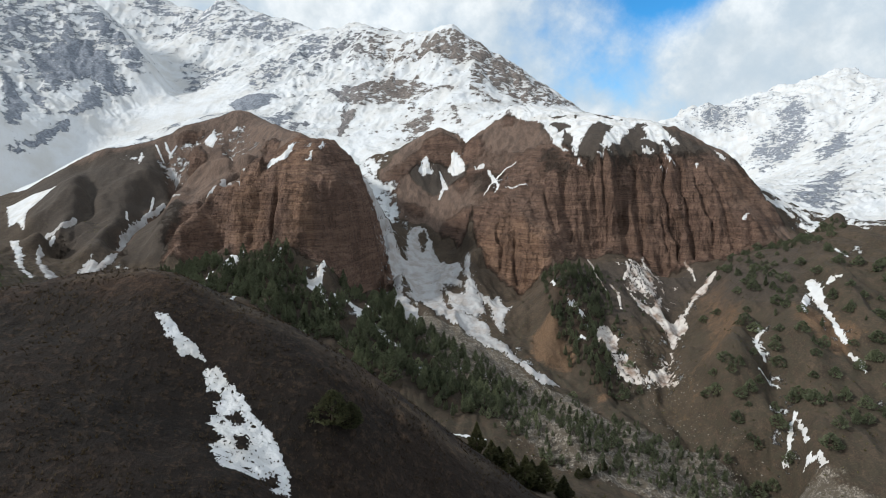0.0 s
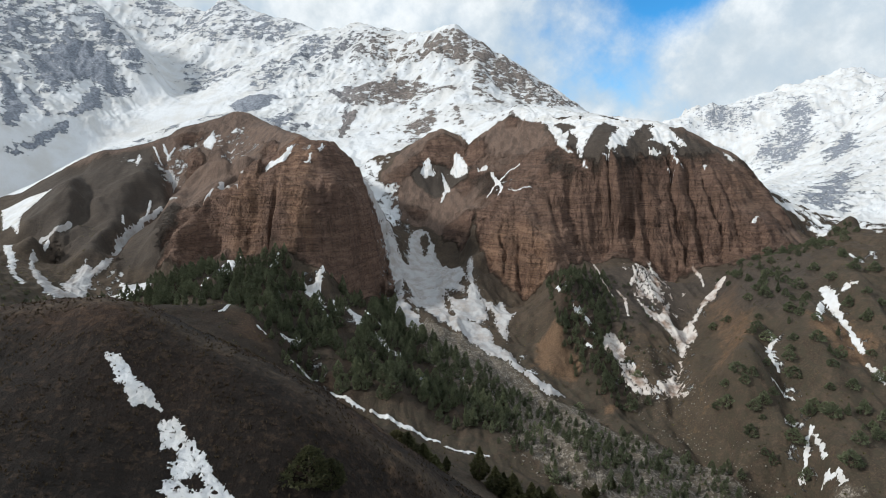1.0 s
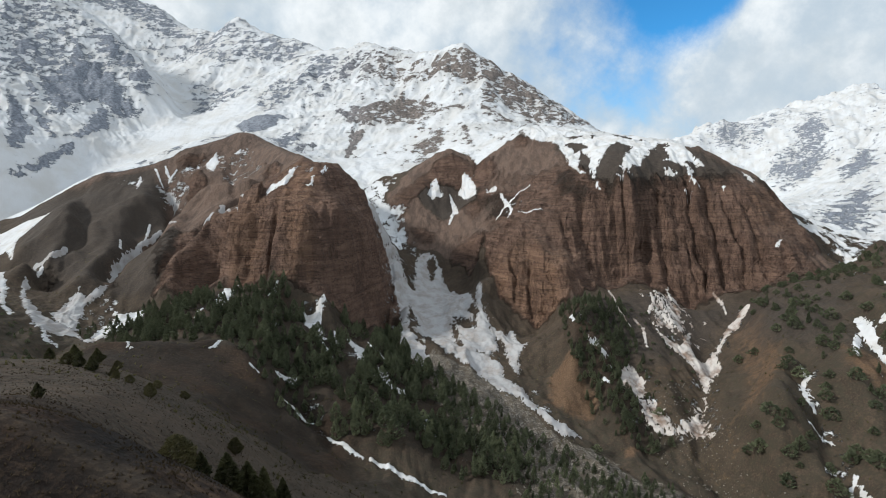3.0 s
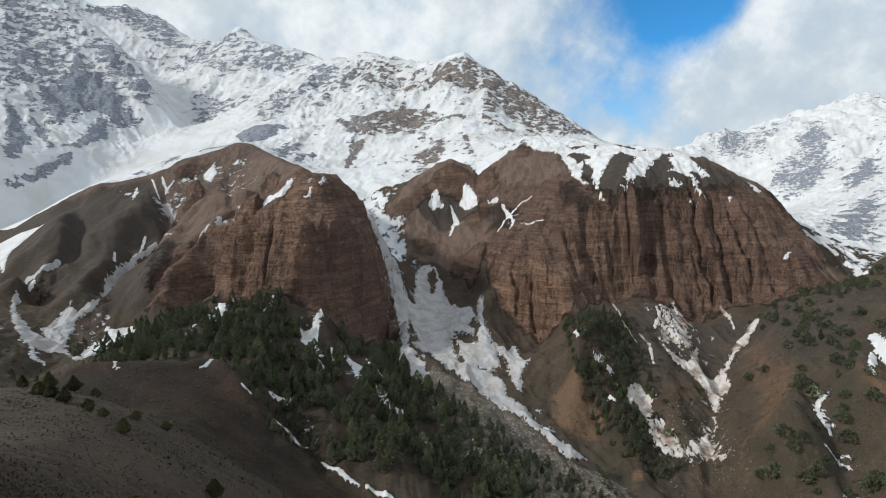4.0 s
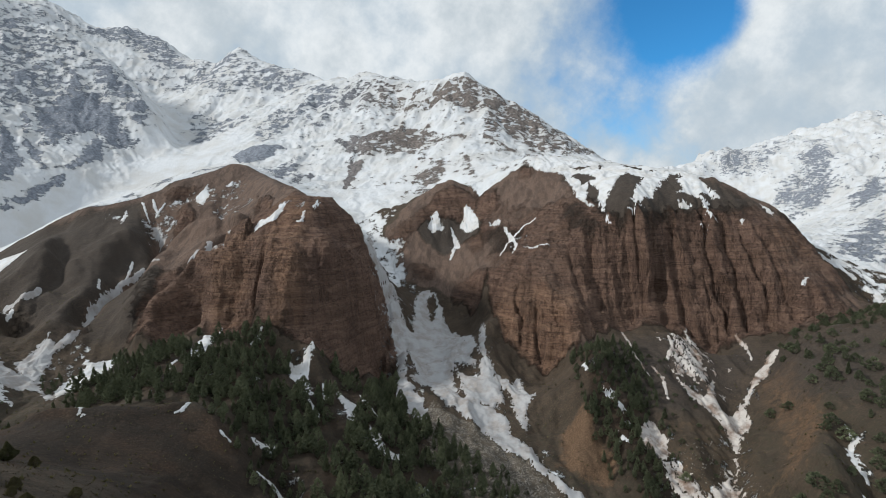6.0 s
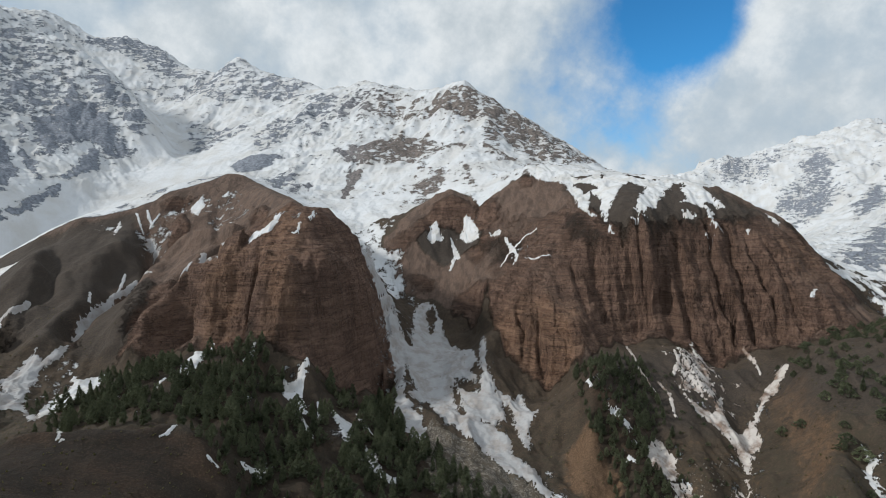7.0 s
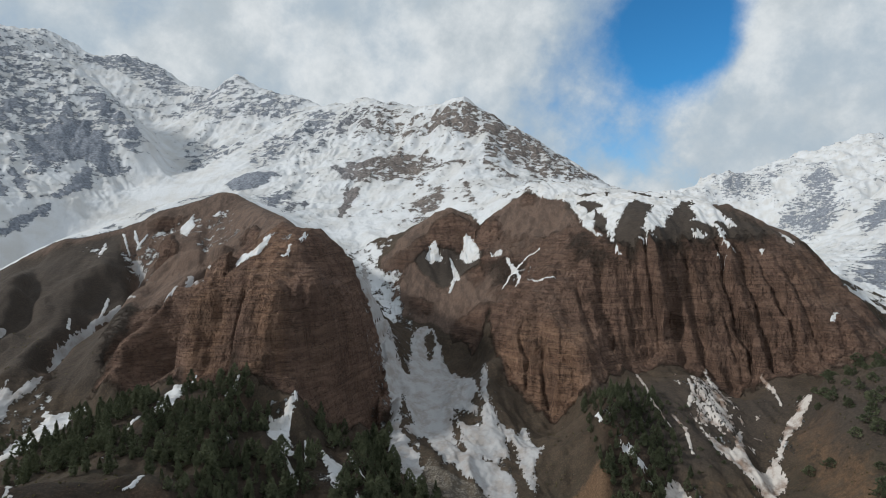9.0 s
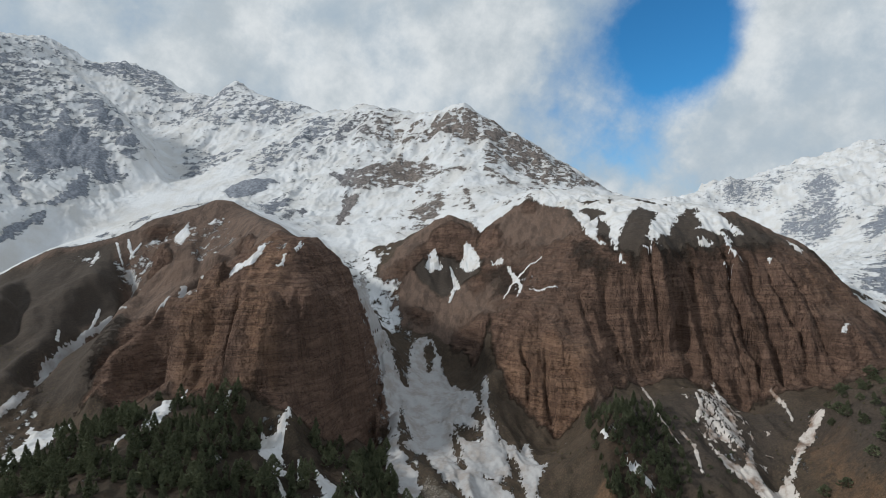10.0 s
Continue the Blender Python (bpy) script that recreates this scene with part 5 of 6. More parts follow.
snow_patch(RILL, [(-358, 739, 1.1), (-351, 729, 1.9), (-344, 723, 1.1)], 0.5, 0.5, 0.7, 0.45, 103, SNOW, 1.0)
snow_patch(RILL, [(-367, 732, 1.1), (-355, 717, 1.1), (-347, 709, 0.7)], 0.5, 0.5, 0.7, 0.45, 104, SNOW, 1.0)
snow_patch(RILL, [(-343, 737, 0.8), (-344, 727, 1.1), (-345, 719, 0.7)], 0.5, 0.5, 0.7, 0.45, 105, SNOW, 1.0)
snow_patch(RILL, [(-4, 798, 1.5), (1, 784, 2.9), (5, 765, 2.1)], 0.5, 0.5, 0.7, 0.45, 106, SNOW, 1.0)
snow_patch(RILL, [(2, 778, 2.1), (-2, 754, 2.1), (-5, 741, 1.3)], 0.5, 0.5, 0.7, 0.45, 107, SNOW, 1.0)
snow_patch(RILL, [(59, 740, 1.3), (64, 720, 2), (56, 699, 1.3), (50, 691, 0.9)], 0.5, 0.5, 0.7, 0.45, 108, SNOW, 1.0)
snow_patch(RILL, [(66, 717, 1.6), (78, 719, 1.3), (91, 719, 1)], 0.5, 0.5, 0.7, 0.45, 109, SNOW, 1.0)
snow_patch(RILL, [(64, 720, 2), (67, 692, 1.6), (61, 669, 0.6)], 0.5, 0.5, 0.7, 0.45, 110, SNOW, 1.0)
snow_patch(RILL, [(74, 679, 0.6), (86, 659, 0.9), (97, 655, 0.6)], 0.5, 0.5, 0.7, 0.45, 111, SNOW, 1.0)
snow_patch(RILL, [(-329, 642, 1), (-325, 630, 1.3), (-322, 617, 0.6)], 0.5, 0.5, 0.7, 0.45, 112, SNOW, 1.0)
snow_patch(RILL, [(-336, 598, 0.9), (-331, 589, 1.2)], 0.5, 0.5, 0.7, 0.45, 113, SNOW, 1.0)
snow_patch(WOOD, [(-92, 425, 0.8), (-87, 416, 1.5), (-81, 407, 0.7)], 0.5, 0.5, 0.7, 0.45, 114, SNOW, 1.0)
snow_patch(WOOD, [(-65, 460, 0.6), (-55, 437, 1.2), (-45, 430, 0.8)], 0.5, 0.5, 0.7, 0.45, 115, SNOW, 1.0)
snow_patch(WOOD, [(-141, 460, 0.6), (-138, 467, 1.3), (-139, 477, 0.9)], 0.5, 0.5, 0.7, 0.45, 116, SNOW, 1.0)
snow_patch(WOOD, [(-178, 418, 1.2), (-179, 431, 0.8)], 0.5, 0.5, 0.7, 0.45, 117, SNOW, 1.0)
snow_patch(WOOD, [(-135, 357, 0.7), (-136, 351, 0.8), (-138, 347, 0.3)], 0.5, 0.5, 0.7, 0.45, 118, SNOW, 1.0)
snow_patch(WOOD, [(-113, 344, 1), (-109, 343, 0.9)], 0.5, 0.5, 0.7, 0.45, 119, SNOW, 1.0)
snow_patch(WOOD, [(-89, 453, 0.8), (-82, 430, 1.2)], 0.5, 0.5, 0.7, 0.45, 120, SNOW, 1.0)
snow_patch(WOOD, [(98, 498, 1.4), (99, 491, 1.3)], 0.5, 0.5, 0.7, 0.45, 121, SNOW, 1.0)
snow_patch(FAN, [(152, 584, 1.1), (145, 523, 1.2), (151, 505, 0.7)], 0.5, 0.5, 0.7, 0.45, 122, STAINED, 1.0)
snow_patch(FAN, [(157, 519, 1), (160, 506, 1.2), (158, 487, 0.9)], 0.5, 0.5, 0.7, 0.45, 123, STAINED, 1.0)
snow_patch(FAN, [(184, 559, 1.1), (183, 547, 1.6), (174, 535, 1.3)], 0.5, 0.5, 0.7, 0.45, 124, STAINED, 1.0)
snow_patch(FAN, [(255, 588, 0.9), (255, 571, 1.4), (249, 548, 0.8)], 0.5, 0.5, 0.7, 0.45, 125, STAINED, 1.0)
snow_patch(PATCH, [(384, 676, 2.9), (426, 708, 6.2), (457, 717, 4), (487, 719, 3.3)], 0.5, 0.5, 0.7, 0.45, 126, SNOW, 1.0)
snow_patch(PATCH, [(417, 694, 3), (422, 682, 3)], 0.5, 0.5, 0.7, 0.45, 127, SNOW, 1.0)
snow_patch(PATCH, [(446, 705, 3.1), (442, 681, 3)], 0.5, 0.5, 0.7, 0.45, 128, SNOW, 1.0)
snow_patch(PATCH, [(424, 667, 2.2), (432, 659, 3.7), (361, 548, 1.8)], 0.5, 0.5, 0.7, 0.45, 129, SNOW, 1.0)
snow_patch(SLOPE, [(292, 441, 2.7), (287, 427, 3.7), (284, 416, 3), (280, 400, 2.1), (277, 384, 1.7), (275, 371, 0.9)], 0.5, 0.5, 0.7, 0.45, 130, SNOW, 1.0)
snow_patch(SLOPE, [(278, 420, 1.8), (266, 406, 2.1), (262, 397, 1.1)], 0.5, 0.5, 0.7, 0.45, 131, SNOW, 1.0)
snow_patch(SLOPE, [(237, 413, 1.1), (234, 401, 2.4), (227, 397, 2), (223, 384, 2), (222, 375, 1)], 0.5, 0.5, 1.3, 0.45, 132, SNOW, 1.0)
snow_patch(SLOPE, [(213, 362, 1.3), (219, 362, 1.3), (222, 355, 1)], 0.5, 0.5, 1.8, 0.45, 133, SNOW, 1.0)
snow_patch(SLOPE, [(206, 338, 0.9), (214, 340, 1.2)], 0.5, 0.5, 1.5, 0.45, 134, SNOW, 1.0)
snow_patch(SLOPE, [(218, 331, 1.5), (213, 327, 1.2), (208, 319, 1.2), (206, 316, 0.9), (202, 312, 1.2)], 0.5, 0.5, 1.6, 0.45, 135, SNOW, 1.0)
snow_patch(SLOPE, [(217, 326, 0.9), (213, 314, 0.9), (211, 308, 0.9)], 0.5, 0.5, 1.2, 0.45, 136, SNOW, 1.0)
snow_patch(SLOPE, [(206, 300, 1.1), (208, 296, 0.9)], 0.5, 0.5, 1.3, 0.45, 137, SNOW, 1.0)
snow_patch(SLOPE, [(210, 296, 0.9), (208, 289, 1.4)], 0.5, 0.5, 1.2, 0.45, 138, SNOW, 1.0)
snow_patch(SLOPE, [(273, 364, 1), (273, 355, 1.3), (270, 346, 1)], 0.5, 0.5, 1.6, 0.45, 139, SNOW, 1.0)
snow_patch(SLOPE, [(294, 423, 1.5), (301, 420, 1.5)], 0.5, 0.5, 1.6, 0.45, 140, SNOW, 1.0)
snow_patch(SLOPE, [(333, 473, 1.3), (332, 457, 1.2)], 0.5, 0.5, 0.8, 0.45, 141, SNOW, 1.0)
snow_patch(EDGE, [(-94, 341, 0.9), (-87, 340, 1), (-76, 334, 0.7)], 0.5, 0.5, 0.5, 0.45, 142, SNOW, 1.0)
snow_patch(EDGE, [(-65, 323, 1), (-52, 312, 1.3), (-45, 309, 1)], 0.5, 0.5, 0.5, 0.45, 143, SNOW, 1.0)
snow_patch(EDGE, [(-40, 308, 1.3), (-28, 303, 1.6), (-16, 300, 1.5), (-3, 298, 0.9)], 0.5, 0.5, 0.5, 0.45, 144, SNOW, 1.0)
snow_patch(EDGE, [(0, 294, 0.9), (10, 290, 1.5), (23, 292, 0.9)], 0.5, 0.5, 0.5, 0.45, 145, SNOW, 1.0)
snow_patch(EDGE, [(-102, 361, 0.7), (-97, 360, 1.8), (-93, 364, 1.1)], 0.5, 0.5, 0.5, 0.45, 146, SNOW, 1.0)


# ---- junipers ----
def crown_arrays(rng, height, radius, tufts, blade, round_top):
    """Spiky foliage tufts on an uneven cone of branches."""
    v, f = [], []
    lobes = [(rng.rand() * 6.283, 0.1 + 0.75 * rng.rand(), 0.25 + 0.4 * rng.rand()) for _ in range(9)]
    for i in range(tufts):
        h = rng.rand() ** 0.85
        a = rng.rand() * 2 * math.pi
        env = (1 - h) ** (0.55 if round_top else 0.85) * min(1, 0.45 + 2.6 * h)
        bump_out = 0.78
        for la, lh, lw in lobes:
            da = abs((a - la + math.pi) % (2 * math.pi) - math.pi)
            bump_out += 0.34 * math.exp(-(da / 0.6) ** 2 - ((h - lh) / 0.16) ** 2) * lw * 2
        r = radius * env * bump_out * (0.55 + 0.45 * rng.rand() ** 0.5)
        c = np.array([r * math.cos(a), r * math.sin(a), height * (0.06 + 0.92 * h)])
        out = np.array([math.cos(a), math.sin(a), 0.55 + 0.9 * h])
        out /= np.linalg.norm(out)
        for _ in range(3):
            d = out + rng.randn(3) * 0.55
            d /= np.linalg.norm(d)
            s = np.cross(d, rng.randn(3))
            s /= np.linalg.norm(s)
            size = blade * (0.6 + 0.5 * rng.rand()) * (1.15 - 0.5 * h)
            b = len(v)
            v += [c - d * size * 0.45 - s * size * 0.42, c - d * size * 0.45 + s * size * 0.42, c + d * size]
            f.append((b, b + 1, b + 2))
    return np.array(v), np.array(f)


def trunk_mesh(height, radius):
    bm = bmesh.new()
    bmesh.ops.create_cone(bm, segments=7, radius1=radius, radius2=radius * 0.25, depth=height, cap_ends=True)
    bmesh.ops.translate(bm, vec=(0, 0, height / 2 - 0.3), verts=bm.verts)
    rng = random.Random(5)
    for k in range(5):
        a, h = k * 1.3, height * (0.25 + 0.13 * k)
        geom = bmesh.ops.create_cone(bm, segments=4, radius1=radius * 0.3, radius2=radius * 0.08, depth=height * 0.3, cap_ends=True)
        m = Matrix.Translation((math.cos(a) * height * 0.1, math.sin(a) * height * 0.1, h)) @ Matrix.Rotation(a, 4, "Z") @ Matrix.Rotation(1.0 + 0.2 * rng.random(), 4, "Y")
        bmesh.ops.transform(bm, matrix=m, verts=geom["verts"])
    me = bpy.data.meshes.new("trunk")
    bm.to_mesh(me)
    bm.free()
    me.materials.append(BARK)
    return me


tree_rng = np.random.RandomState(11)
KINDS = []          # unit trees, about 1 m high
for radius, round_top in ((0.25, False), (0.30, True), (0.20, False), (0.34, True)):
    KINDS.append(crown_arrays(tree_rng, 1.0, radius, 135, 0.115, round_top))
KIND_MESH = []
for v, f in KINDS:
    me = mesh_of("crown", v.tolist(), f.tolist(), True)
    me.materials.append(NEEDLES)
    KIND_MESH.append(me)
TRUNK = trunk_mesh(0.8, 0.035)
SHRUB_KINDS = [crown_arrays(tree_rng, 1.0, rad, 120, 0.17, True) for rad in (0.62, 0.75)]
SHRUB_MESH = []
for v, f in SHRUB_KINDS:
    me = mesh_of("crown", v.tolist(), f.tolist(), True)
    me.materials.append(NEEDLES)
    SHRUB_MESH.append(me)


def plant(x, y, z, high, turn, wide, crown, name, label, category, group):
    base_ob = new(name)
    base_ob.matrix_basis = Matrix.LocRotScale((x, y, z), Euler((0, 0, turn)), (high * wide, high * wide, high))
    for n, me in (("trunk", TRUNK), ("crown", crown)):
        ob = new(n, me)
        ob.parent = base_ob
    return tagged(base_ob, label, category, group)


def scatter(count, corners, spacing, seed):
    rng = np.random.RandomState(seed)
    c = np.array(corners, float)
    out, cells = [], {}
    tries = count * 12
    xs, ys = rng.uniform(c[:, 0].min(), c[:, 0].max(), tries), rng.uniform(c[:, 1].min(), c[:, 1].max(), tries)
    fits = inside(xs, ys, corners, 11.0) > rng.rand(tries)
    for x, y in zip(xs[fits].tolist(), ys[fits].tolist()):
        if len(out) >= count:
            break
        s = spacing * (0.6 + 0.9 * rng.rand())
        k = (int(x // 6), int(y // 6))
        if any(math.hypot(x - a, y - b) < s for i in (-1, 0, 1) for j in (-1, 0, 1) for a, b in cells.get((k[0] + i, k[1] + j), ())):
            continue
        cells.setdefault(k, []).append((x, y))
        out.append((x, y))
    return out


spots = []
for x, y in scatter(1150, FOREST_A, 4.3, 1):
    thin = grad_noise(np.array([x / 26]), np.array([y / 26]), 77)[0]
    if thin > -0.22 - 0.25 * (x > -60) + 0.12 * (y > 440):
        spots.append((x, y, 5.5 + 7.5 * tree_rng.rand() ** 1.4))
for x, y in scatter(280, FOREST_B, 3.5, 2):
    spots.append((x, y, 4 + 5.5 * tree_rng.rand()))
# looser trees on the scree below the forest and under the cliffs
LOOSE = ((5, 420), (60, 375), (120, 345), (170, 330), (175, 295), (110, 275), (60, 285), (30, 310), (25, 370))
for x, y in scatter(330, LOOSE, 4.4, 3):
    spots.append((x, y, 3.2 + 5.4 * tree_rng.rand() ** 1.5))
for x, y in scatter(60, ((-290, 470), (-235, 462), (-225, 440), (-255, 425)), 4.5, 4):
    spots.append((x, y, 3 + 3 * tree_rng.rand()))
for x, y in scatter(70, ((-130, 395), (-100, 368), (-70, 335), (-85, 320), (-100, 345), (-135, 375)), 4.0, 5):
    spots.append((x, y, 3 + 4 * tree_rng.rand()))
# bush belt on the slope under the right end of the cliff
for x, y in scatter(90, ((262, 545), (330, 565), (372, 575), (380, 530), (330, 500), (285, 480), (255, 500)), 4.5, 6):
    spots.append((x, y, 3.4 + 3.6 * tree_rng.rand()))
for x, y in scatter(170, ((262, 470), (330, 480), (360, 400), (320, 330), (250, 290), (190, 300), (185, 350), (230, 420)), 6.0, 7):
    if grad_noise(np.array([x / 22]), np.array([y / 22]), 78)[0] > -0.1:
        spots.append((x, y, 3.6 + 6.0 * tree_rng.rand()))
for x, y in scatter(60, ((125, 520), (180, 540), (190, 480), (170, 430), (140, 420), (128, 470)), 7.0, 8):
    spots.append((x, y, 1.2 + 1.8 * tree_rng.rand()))
for x, y in scatter(60, ((-420, 480), (-330, 440), (-250, 390), (-220, 345), (-270, 340), (-400, 420)), 7.0, 9):
    spots.append((x, y, 1.6 + 3.4 * tree_rng.rand()))
S = np.array(spots)
S = S[np.minimum.reduce([along(S[:, 0], S[:, 1], p) for p in SNOWED]) > 1.05]
S = S[np.maximum.reduce([inside(S[:, 0], S[:, 1], c, 2.0) for c in SHEETS]) < 0.4]
SZ = land(S[:, 0], S[:, 1])
order = np.argsort(np.hypot(S[:, 0], S[:, 1] - 60))
rest_v, rest_f, count = [], [], 0
FOREST_LABEL = "dark green conical juniper tree on the forested slope"
for rank, i in enumerate(order):
    x, y, high = S[i]
    turn, wide, k = tree_rng.rand() * 6.28, 0.85 + 0.5 * tree_rng.rand(), tree_rng.randint(0, 4)
    if high < 3.0 or (x > 180 and tree_rng.rand() < 0.75):
        k = 10 + tree_rng.randint(0, 2)
    if rank < 300:
        if k >= 10:
            plant(x, y, SZ[i] - 0.1, high * 0.8, turn, wide, SHRUB_MESH[k - 10], "juniper_bush", "low rounded dark green juniper bush on the slope", "bush", "bushes on the slopes")
        else:
            plant(x, y, SZ[i] - 0.15, high, turn, wide, KIND_MESH[k], "juniper_tree", FOREST_LABEL, "tree", "forest trees")
        continue
    v, f = SHRUB_KINDS[k - 10] if k >= 10 else KINDS[k]
    c, s = math.cos(turn), math.sin(turn)
    w = v * (high * wide, high * wide, high)
    rest_v.append(np.stack([w[:, 0] * c - w[:, 1] * s + x, w[:, 0] * s + w[:, 1] * c + y, w[:, 2] + SZ[i] - 0.15], -1))
    rest_f.append(f + count)
    count += len(v)


def big_mesh(name, v, f):
    me = bpy.data.meshes.new(name)
    me.vertices.add(len(v))
    me.vertices.foreach_set("co", v.ravel().astype("f4"))
    me.loops.add(f.size)
    me.loops.foreach_set("vertex_index", f.ravel().astype("i4"))
    me.polygons.add(len(f))
    me.polygons.foreach_set("loop_start", np.arange(0, f.size, f.shape[1], dtype="i4"))
    me.update(calc_edges=True)
    return me


me = big_mesh("forest", np.concatenate(rest_v), np.concatenate(rest_f))
me.materials.append(NEEDLES)
tagged(new("forest", me), "dense dark green juniper forest on the slope below the cliffs", "forest", kind="stuff")

# bushes one by one on the open slope
LONE = ((191, 368, 3.4), (183, 362, 3.6), (192, 360, 2.8), (232, 407, 3.6), (258, 414, 3.0), (239, 389, 2.4), (245, 357, 2.4), (247, 464, 2.6), (257, 467, 2.8), (231, 463, 2.6), (224, 472, 3.0), (273, 486, 3.4), (264, 520, 3.0), (298, 441, 2.8), (278, 352, 3.0), (303, 383, 2.6), (210, 340, 2.6), (246, 309, 3.0), (188, 326, 2.2), (145, 421, 2.6), (93, 385, 2.4), (288, 391, 2.6), (186, 372, 2.6), (180, 370, 2.4))
for x, y, high in LONE:
    plant(x, y, z_at(x, y) - 0.1, high * 2.2, tree_rng.rand() * 6.28, 1.1 + 0.4 * tree_rng.rand(), SHRUB_MESH[tree_rng.randint(0, 2)], "juniper_bush", "rounded dark juniper bush alone on the brown slope", "bush", "bushes on the slopes")

# fuller bushes and trees nearer by
FULL = []
for radius, tufts, blade, round_top in ((0.62, 800, 0.085, True), (0.30, 700, 0.07, False), (0.5, 700, 0.085, True)):
    v, f = crown_arrays(tree_rng, 1.0, radius, tufts, blade, round_top)
    FULL.append(mesh_of("crown", v.tolist(), f.tolist(), True))
for me, mat in zip(FULL, (DARK_NEEDLES, DARK_NEEDLES, SHRUB)):
    me.materials.append(mat)
NEARBY = ((-17, 82, 4.6, 0, 0.95), (-14.5, 83.5, 3.6, 0, 0.95), (-67, 127, 4.6, 1, 1.3), (-46, 130, 5.2, 2, 1.05), (-45, 137, 4.6, 1, 1.2), (-44, 146, 7, 1, 1.3), (-41, 149, 7.4, 1, 1.2), (-42, 152, 4.6, 0, 0.7), (-38, 150, 8, 1, 0.9)) + ((-36, 156, 7, 1, 0.9), (-56, 180, 4.0, 2, 0.8), (-82, 187, 7.0, 2, 0.7), (-110, 205, 7.6, 1, 1.6), (-116, 208, 7.4, 1, 1.6), (-121, 210, 6.6, 2, 0.9), (-104, 206, 5.0, 2, 0.9), (-93, 196, 4.5, 2, 1.0), (-99, 199, 4.0, 2, 1.0)) + (
          (-9, 150, 10, 1, 1.3), (-5, 152, 9.6, 1, 1.4), (-12, 151, 8.6, 2, 0.9), (-2, 154, 8, 1, 1.3), (12, 190, 10.6, 1, 0.9), (17, 187, 8.5, 1, 1.3), (23, 187, 11, 1, 1.3), (20, 189, 8.6, 1, 1.2), (29, 186, 11, 1, 1.2), (36, 189, 11, 1, 1.3), (32, 190, 9.6, 1, 1.1), (45, 196, 9, 1, 1.2), (1, 191, 5.0, 1, 1.0), (52, 230, 6.0, 1, 1.2), (75, 275, 6.4, 1, 1.2), (86, 283, 5.6, 1, 1.3), (70, 272, 5.0, 0, 0.7)) + (
          (-122, 226, 9, 1, 1.5), (-127, 222, 9.2, 1, 1.6), (-117, 229, 5.2, 2, 0.9), (-132, 228, 8.4, 1, 1.4), (-96, 216, 4.6, 2, 1.2), (-90, 222, 5.0, 2, 1.0), (-138, 225, 7.6, 1, 1.4))
for x, y, high, k, wide in NEARBY:
    high = high * (0.62 if x < -60 and y > 120 else 1.3 if 125 < y < 160 else 1.15)
    label = ("wide dark green juniper bush on the grassy hill", "bushy dark green juniper tree behind the hill crest", "olive green leafy shrub growing on the ridge")[k]
    plant(x, y, z_at(x, y) - 0.15, high, tree_rng.rand() * 6.28, wide * (1.25, 1.15, 1.4)[k], FULL[k], ("juniper_bush", "juniper_tree", "shrub")[k], label, ("bush", "tree", "shrub")[k], "vegetation round the hill")


# ---- stones and dry grass ----
def stones(name, corners, count, size, seed, label):
    rng = np.random.RandomState(seed)
    ico = bmesh.new()
    bmesh.ops.create_icosphere(ico, subdivisions=1, radius=1)
    iv = np.array([v.co for v in ico.verts])
    fi = np.array([[v.index for v in f.verts] for f in ico.faces])
    ico.free()
    c = np.array(corners, float)
    x = rng.uniform(c[:, 0].min(), c[:, 0].max(), count * 3)
    y = rng.uniform(c[:, 1].min(), c[:, 1].max(), count * 3)
    ok = inside(x, y, corners, 3) > rng.rand(count * 3)
    x, y = x[ok][:count], y[ok][:count]
    z = land(x, y)
    vs, fs = [], []
    for i in range(len(x)):
        s = size * (0.35 + rng.rand() ** 4 * 2.2)
        v = iv * (s * (0.7 + 0.6 * rng.rand(3))) * (1 + 0.28 * rng.randn(len(iv), 1))
        a = rng.rand() * 6.28
        vs.append(np.stack([v[:, 0] * math.cos(a) - v[:, 1] * math.sin(a) + x[i], v[:, 0] * math.sin(a) + v[:, 1] * math.cos(a) + y[i], v[:, 2] + z[i] + 0.1 * s], -1))
        fs.append(fi + i * len(iv))
    me = big_mesh(name, np.concatenate(vs), np.concatenate(fs))
    me.materials.append(STONE)
    tagged(new(name, me), label, "stones", kind="stuff")


stones("scree_stones", ((-25, 490), (5, 470), (60, 405), (110, 355), (175, 335), (180, 290), (110, 262), (40, 290), (0, 380)), 5200, 0.30, 3, "loose grey stones strewn over the valley slope")
stones("fan_stones", ((140, 440), (200, 470), (185, 420), (175, 350), (200, 300), (160, 290), (140, 350), (130, 400)), 1800, 0.26, 4, "brown rubble stones on the avalanche fan")


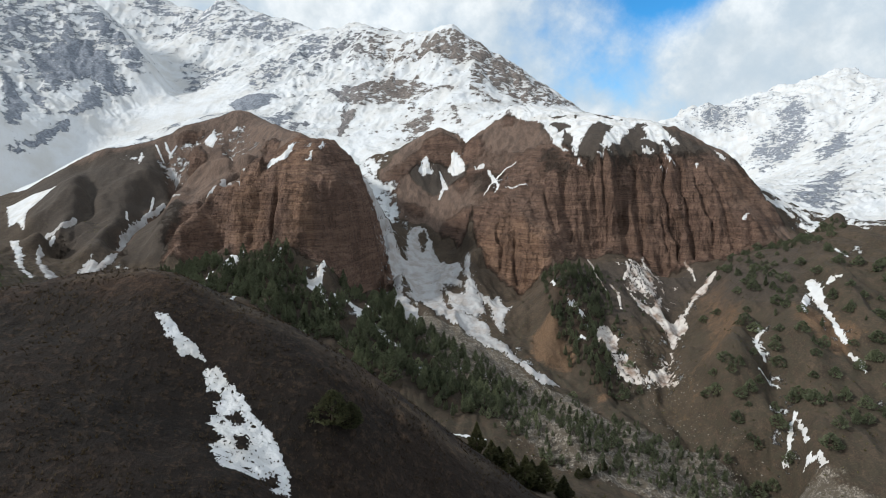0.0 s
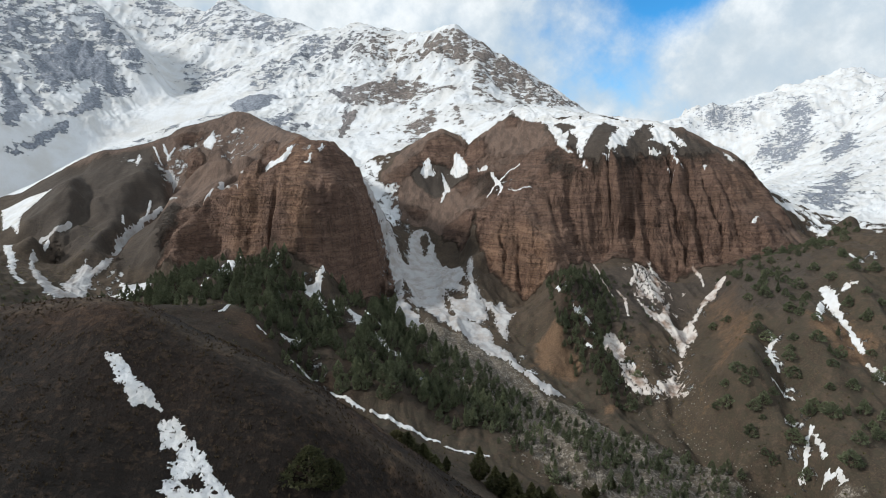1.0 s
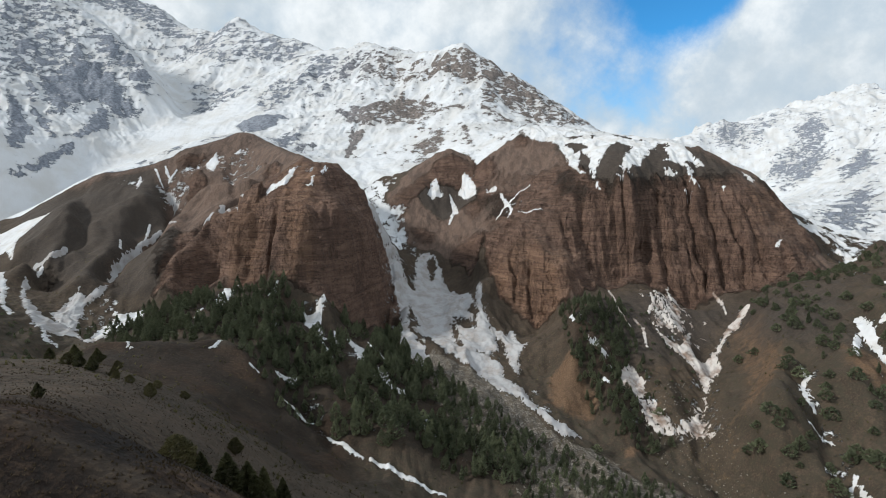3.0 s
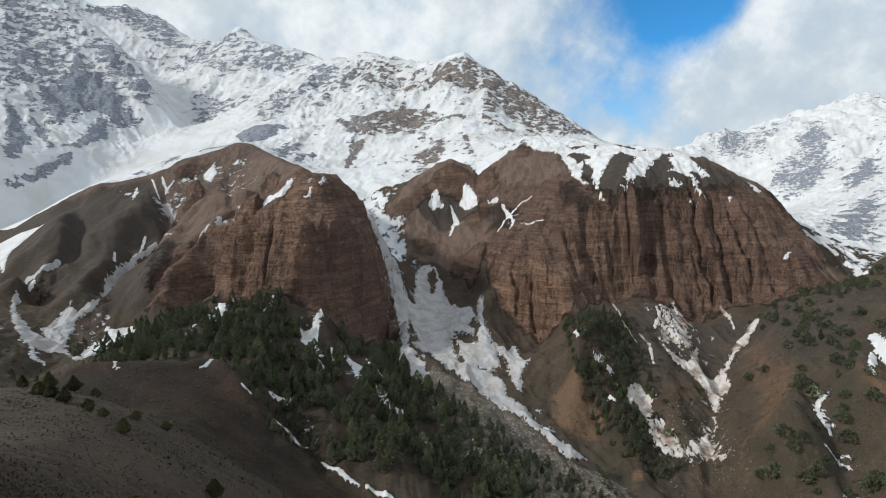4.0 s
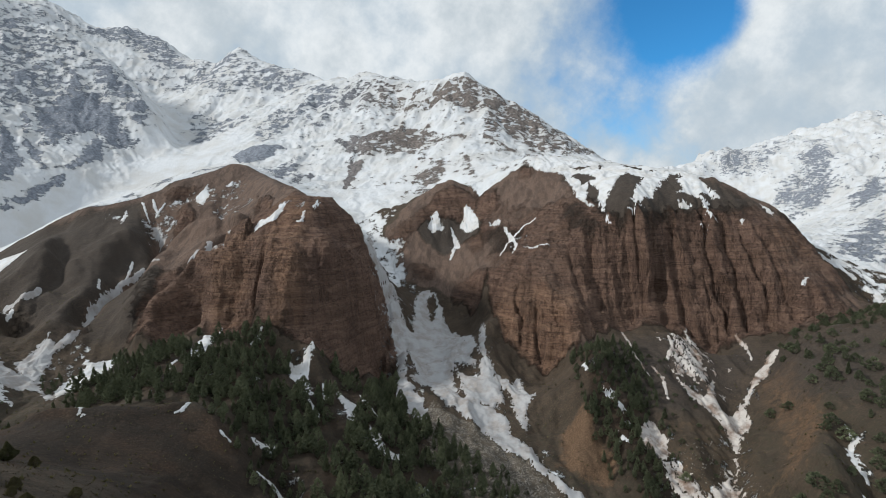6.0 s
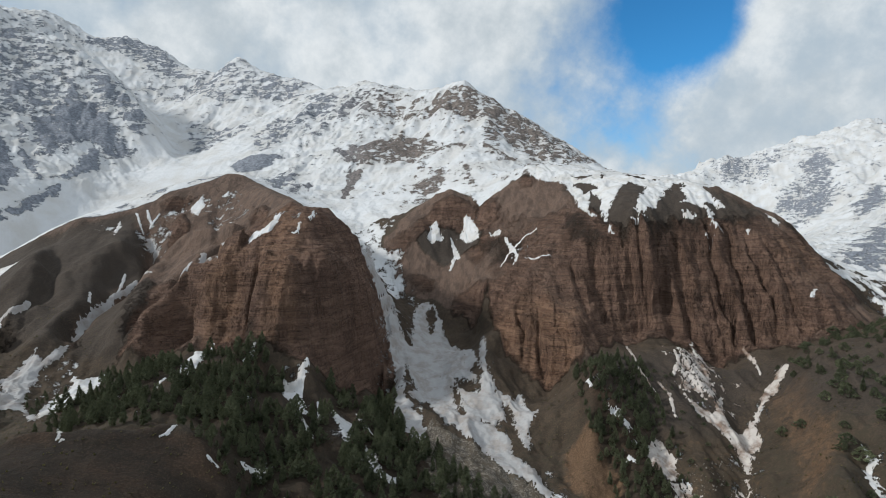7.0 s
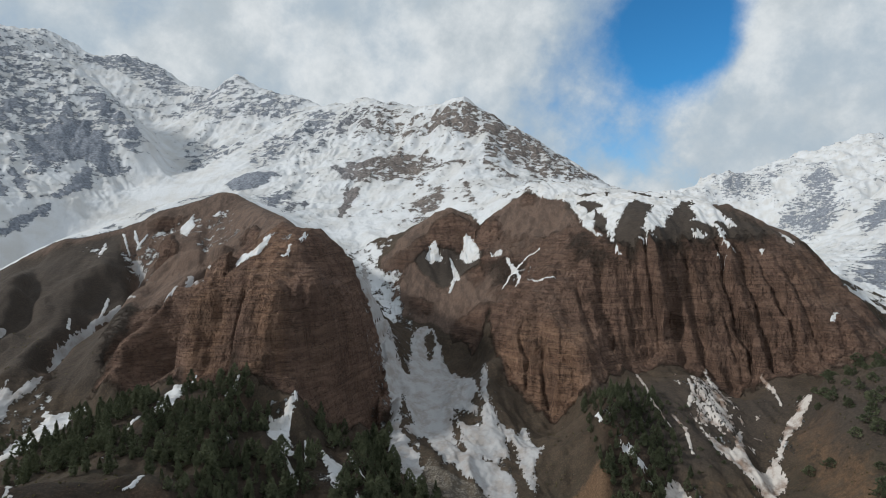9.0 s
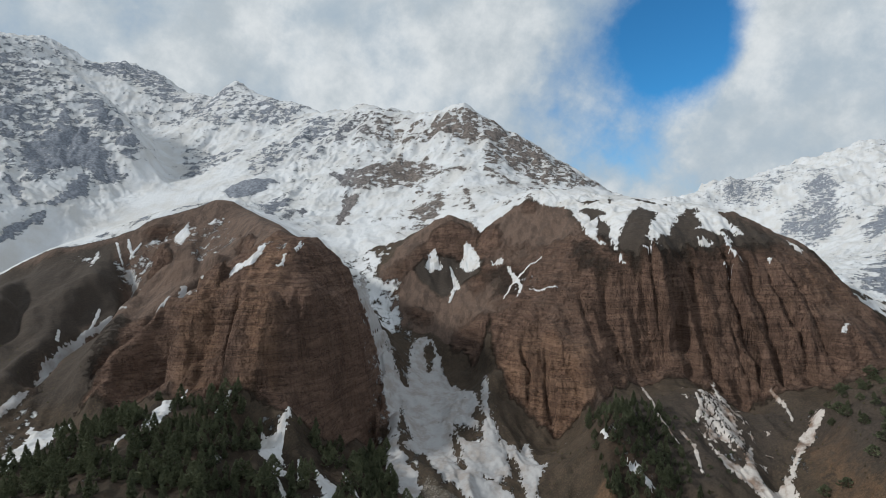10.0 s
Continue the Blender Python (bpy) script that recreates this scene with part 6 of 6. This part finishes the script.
def low_scrub():
    """Small dead shrubs and tussocks that speckle the slopes."""
    rng = np.random.RandomState(33)
    n = 15000
    y = 180 + 400 * rng.rand(n) ** 0.9
    x = rng.uniform(-0.85, 0.85, n) * y
    ok = (inside(x, y, CLIFF_LEFT, 4) < 0.5) & (inside(x, y, CLIFF_RIGHT, 4) < 0.5) & (fbm(x / 30, y / 30, 3, 92) + 0.5 * rng.randn(n) > -0.1)
    x, y = x[ok], y[ok]
    z = land(x, y)
    n = len(x)
    vs = np.empty((n, 15, 3))
    size = 0.3 + 0.9 * rng.rand(n) ** 2.5
    for k in range(5):
        a = rng.rand(n) * 6.28
        lean = rng.randn(n, 2) * 0.5
        for j, (s, t) in enumerate(((-0.4, 0), (0.4, 0))):
            vs[:, 3 * k + j] = np.stack([x + np.cos(a) * s * size, y + np.sin(a) * s * size, z - 0.1], -1)
        vs[:, 3 * k + 2] = np.stack([x + lean[:, 0] * size, y + lean[:, 1] * size, z + size * (0.6 + 0.5 * rng.rand(n))], -1)
    me = big_mesh("low_scrub", vs.reshape(-1, 3), np.arange(n * 15).reshape(-1, 3))
    me.materials.append(SHRUB)
    tagged(new("low_scrub", me), "low brown-green scrub speckling the valley slopes", "scrub", kind="stuff")


low_scrub()


def dry_grass():
    rng = np.random.RandomState(21)
    n = 26000
    x, y = rng.uniform(-105, 30, n), rng.uniform(44, 135, n) 
    far = rng.rand(n) < 0.25
    x[far], y[far] = rng.uniform(-130, -20, far.sum()), rng.uniform(130, 235, far.sum())
    patchy = fbm(x / 9, y / 9, 3, 91) + 0.35 * rng.randn(n)
    x, y = x[patchy > -0.15], y[patchy > -0.15]
    z = land(x, y)
    n = len(x)
    vs = np.empty((n, 9, 3))
    for k in range(3):
        a = rng.rand(n) * 6.28
        high = 0.16 + 0.26 * rng.rand(n)
        lean = rng.randn(n, 2) * 0.16
        w = 0.07 + 0.1 * rng.rand(n)
        vs[:, 3 * k] = np.stack([x - np.cos(a) * w, y - np.sin(a) * w, z - 0.04], -1)
        vs[:, 3 * k + 1] = np.stack([x + np.cos(a) * w, y + np.sin(a) * w, z - 0.04], -1)
        vs[:, 3 * k + 2] = np.stack([x + lean[:, 0], y + lean[:, 1], z + high], -1)
    me = big_mesh("dry_grass", vs.reshape(-1, 3), np.arange(n * 9).reshape(-1, 3))
    me.materials.append(DRY_GRASS)
    tagged(new("dry_grass", me), "short dry brown grass tufts over the hill", "grass", kind="stuff")


dry_grass()
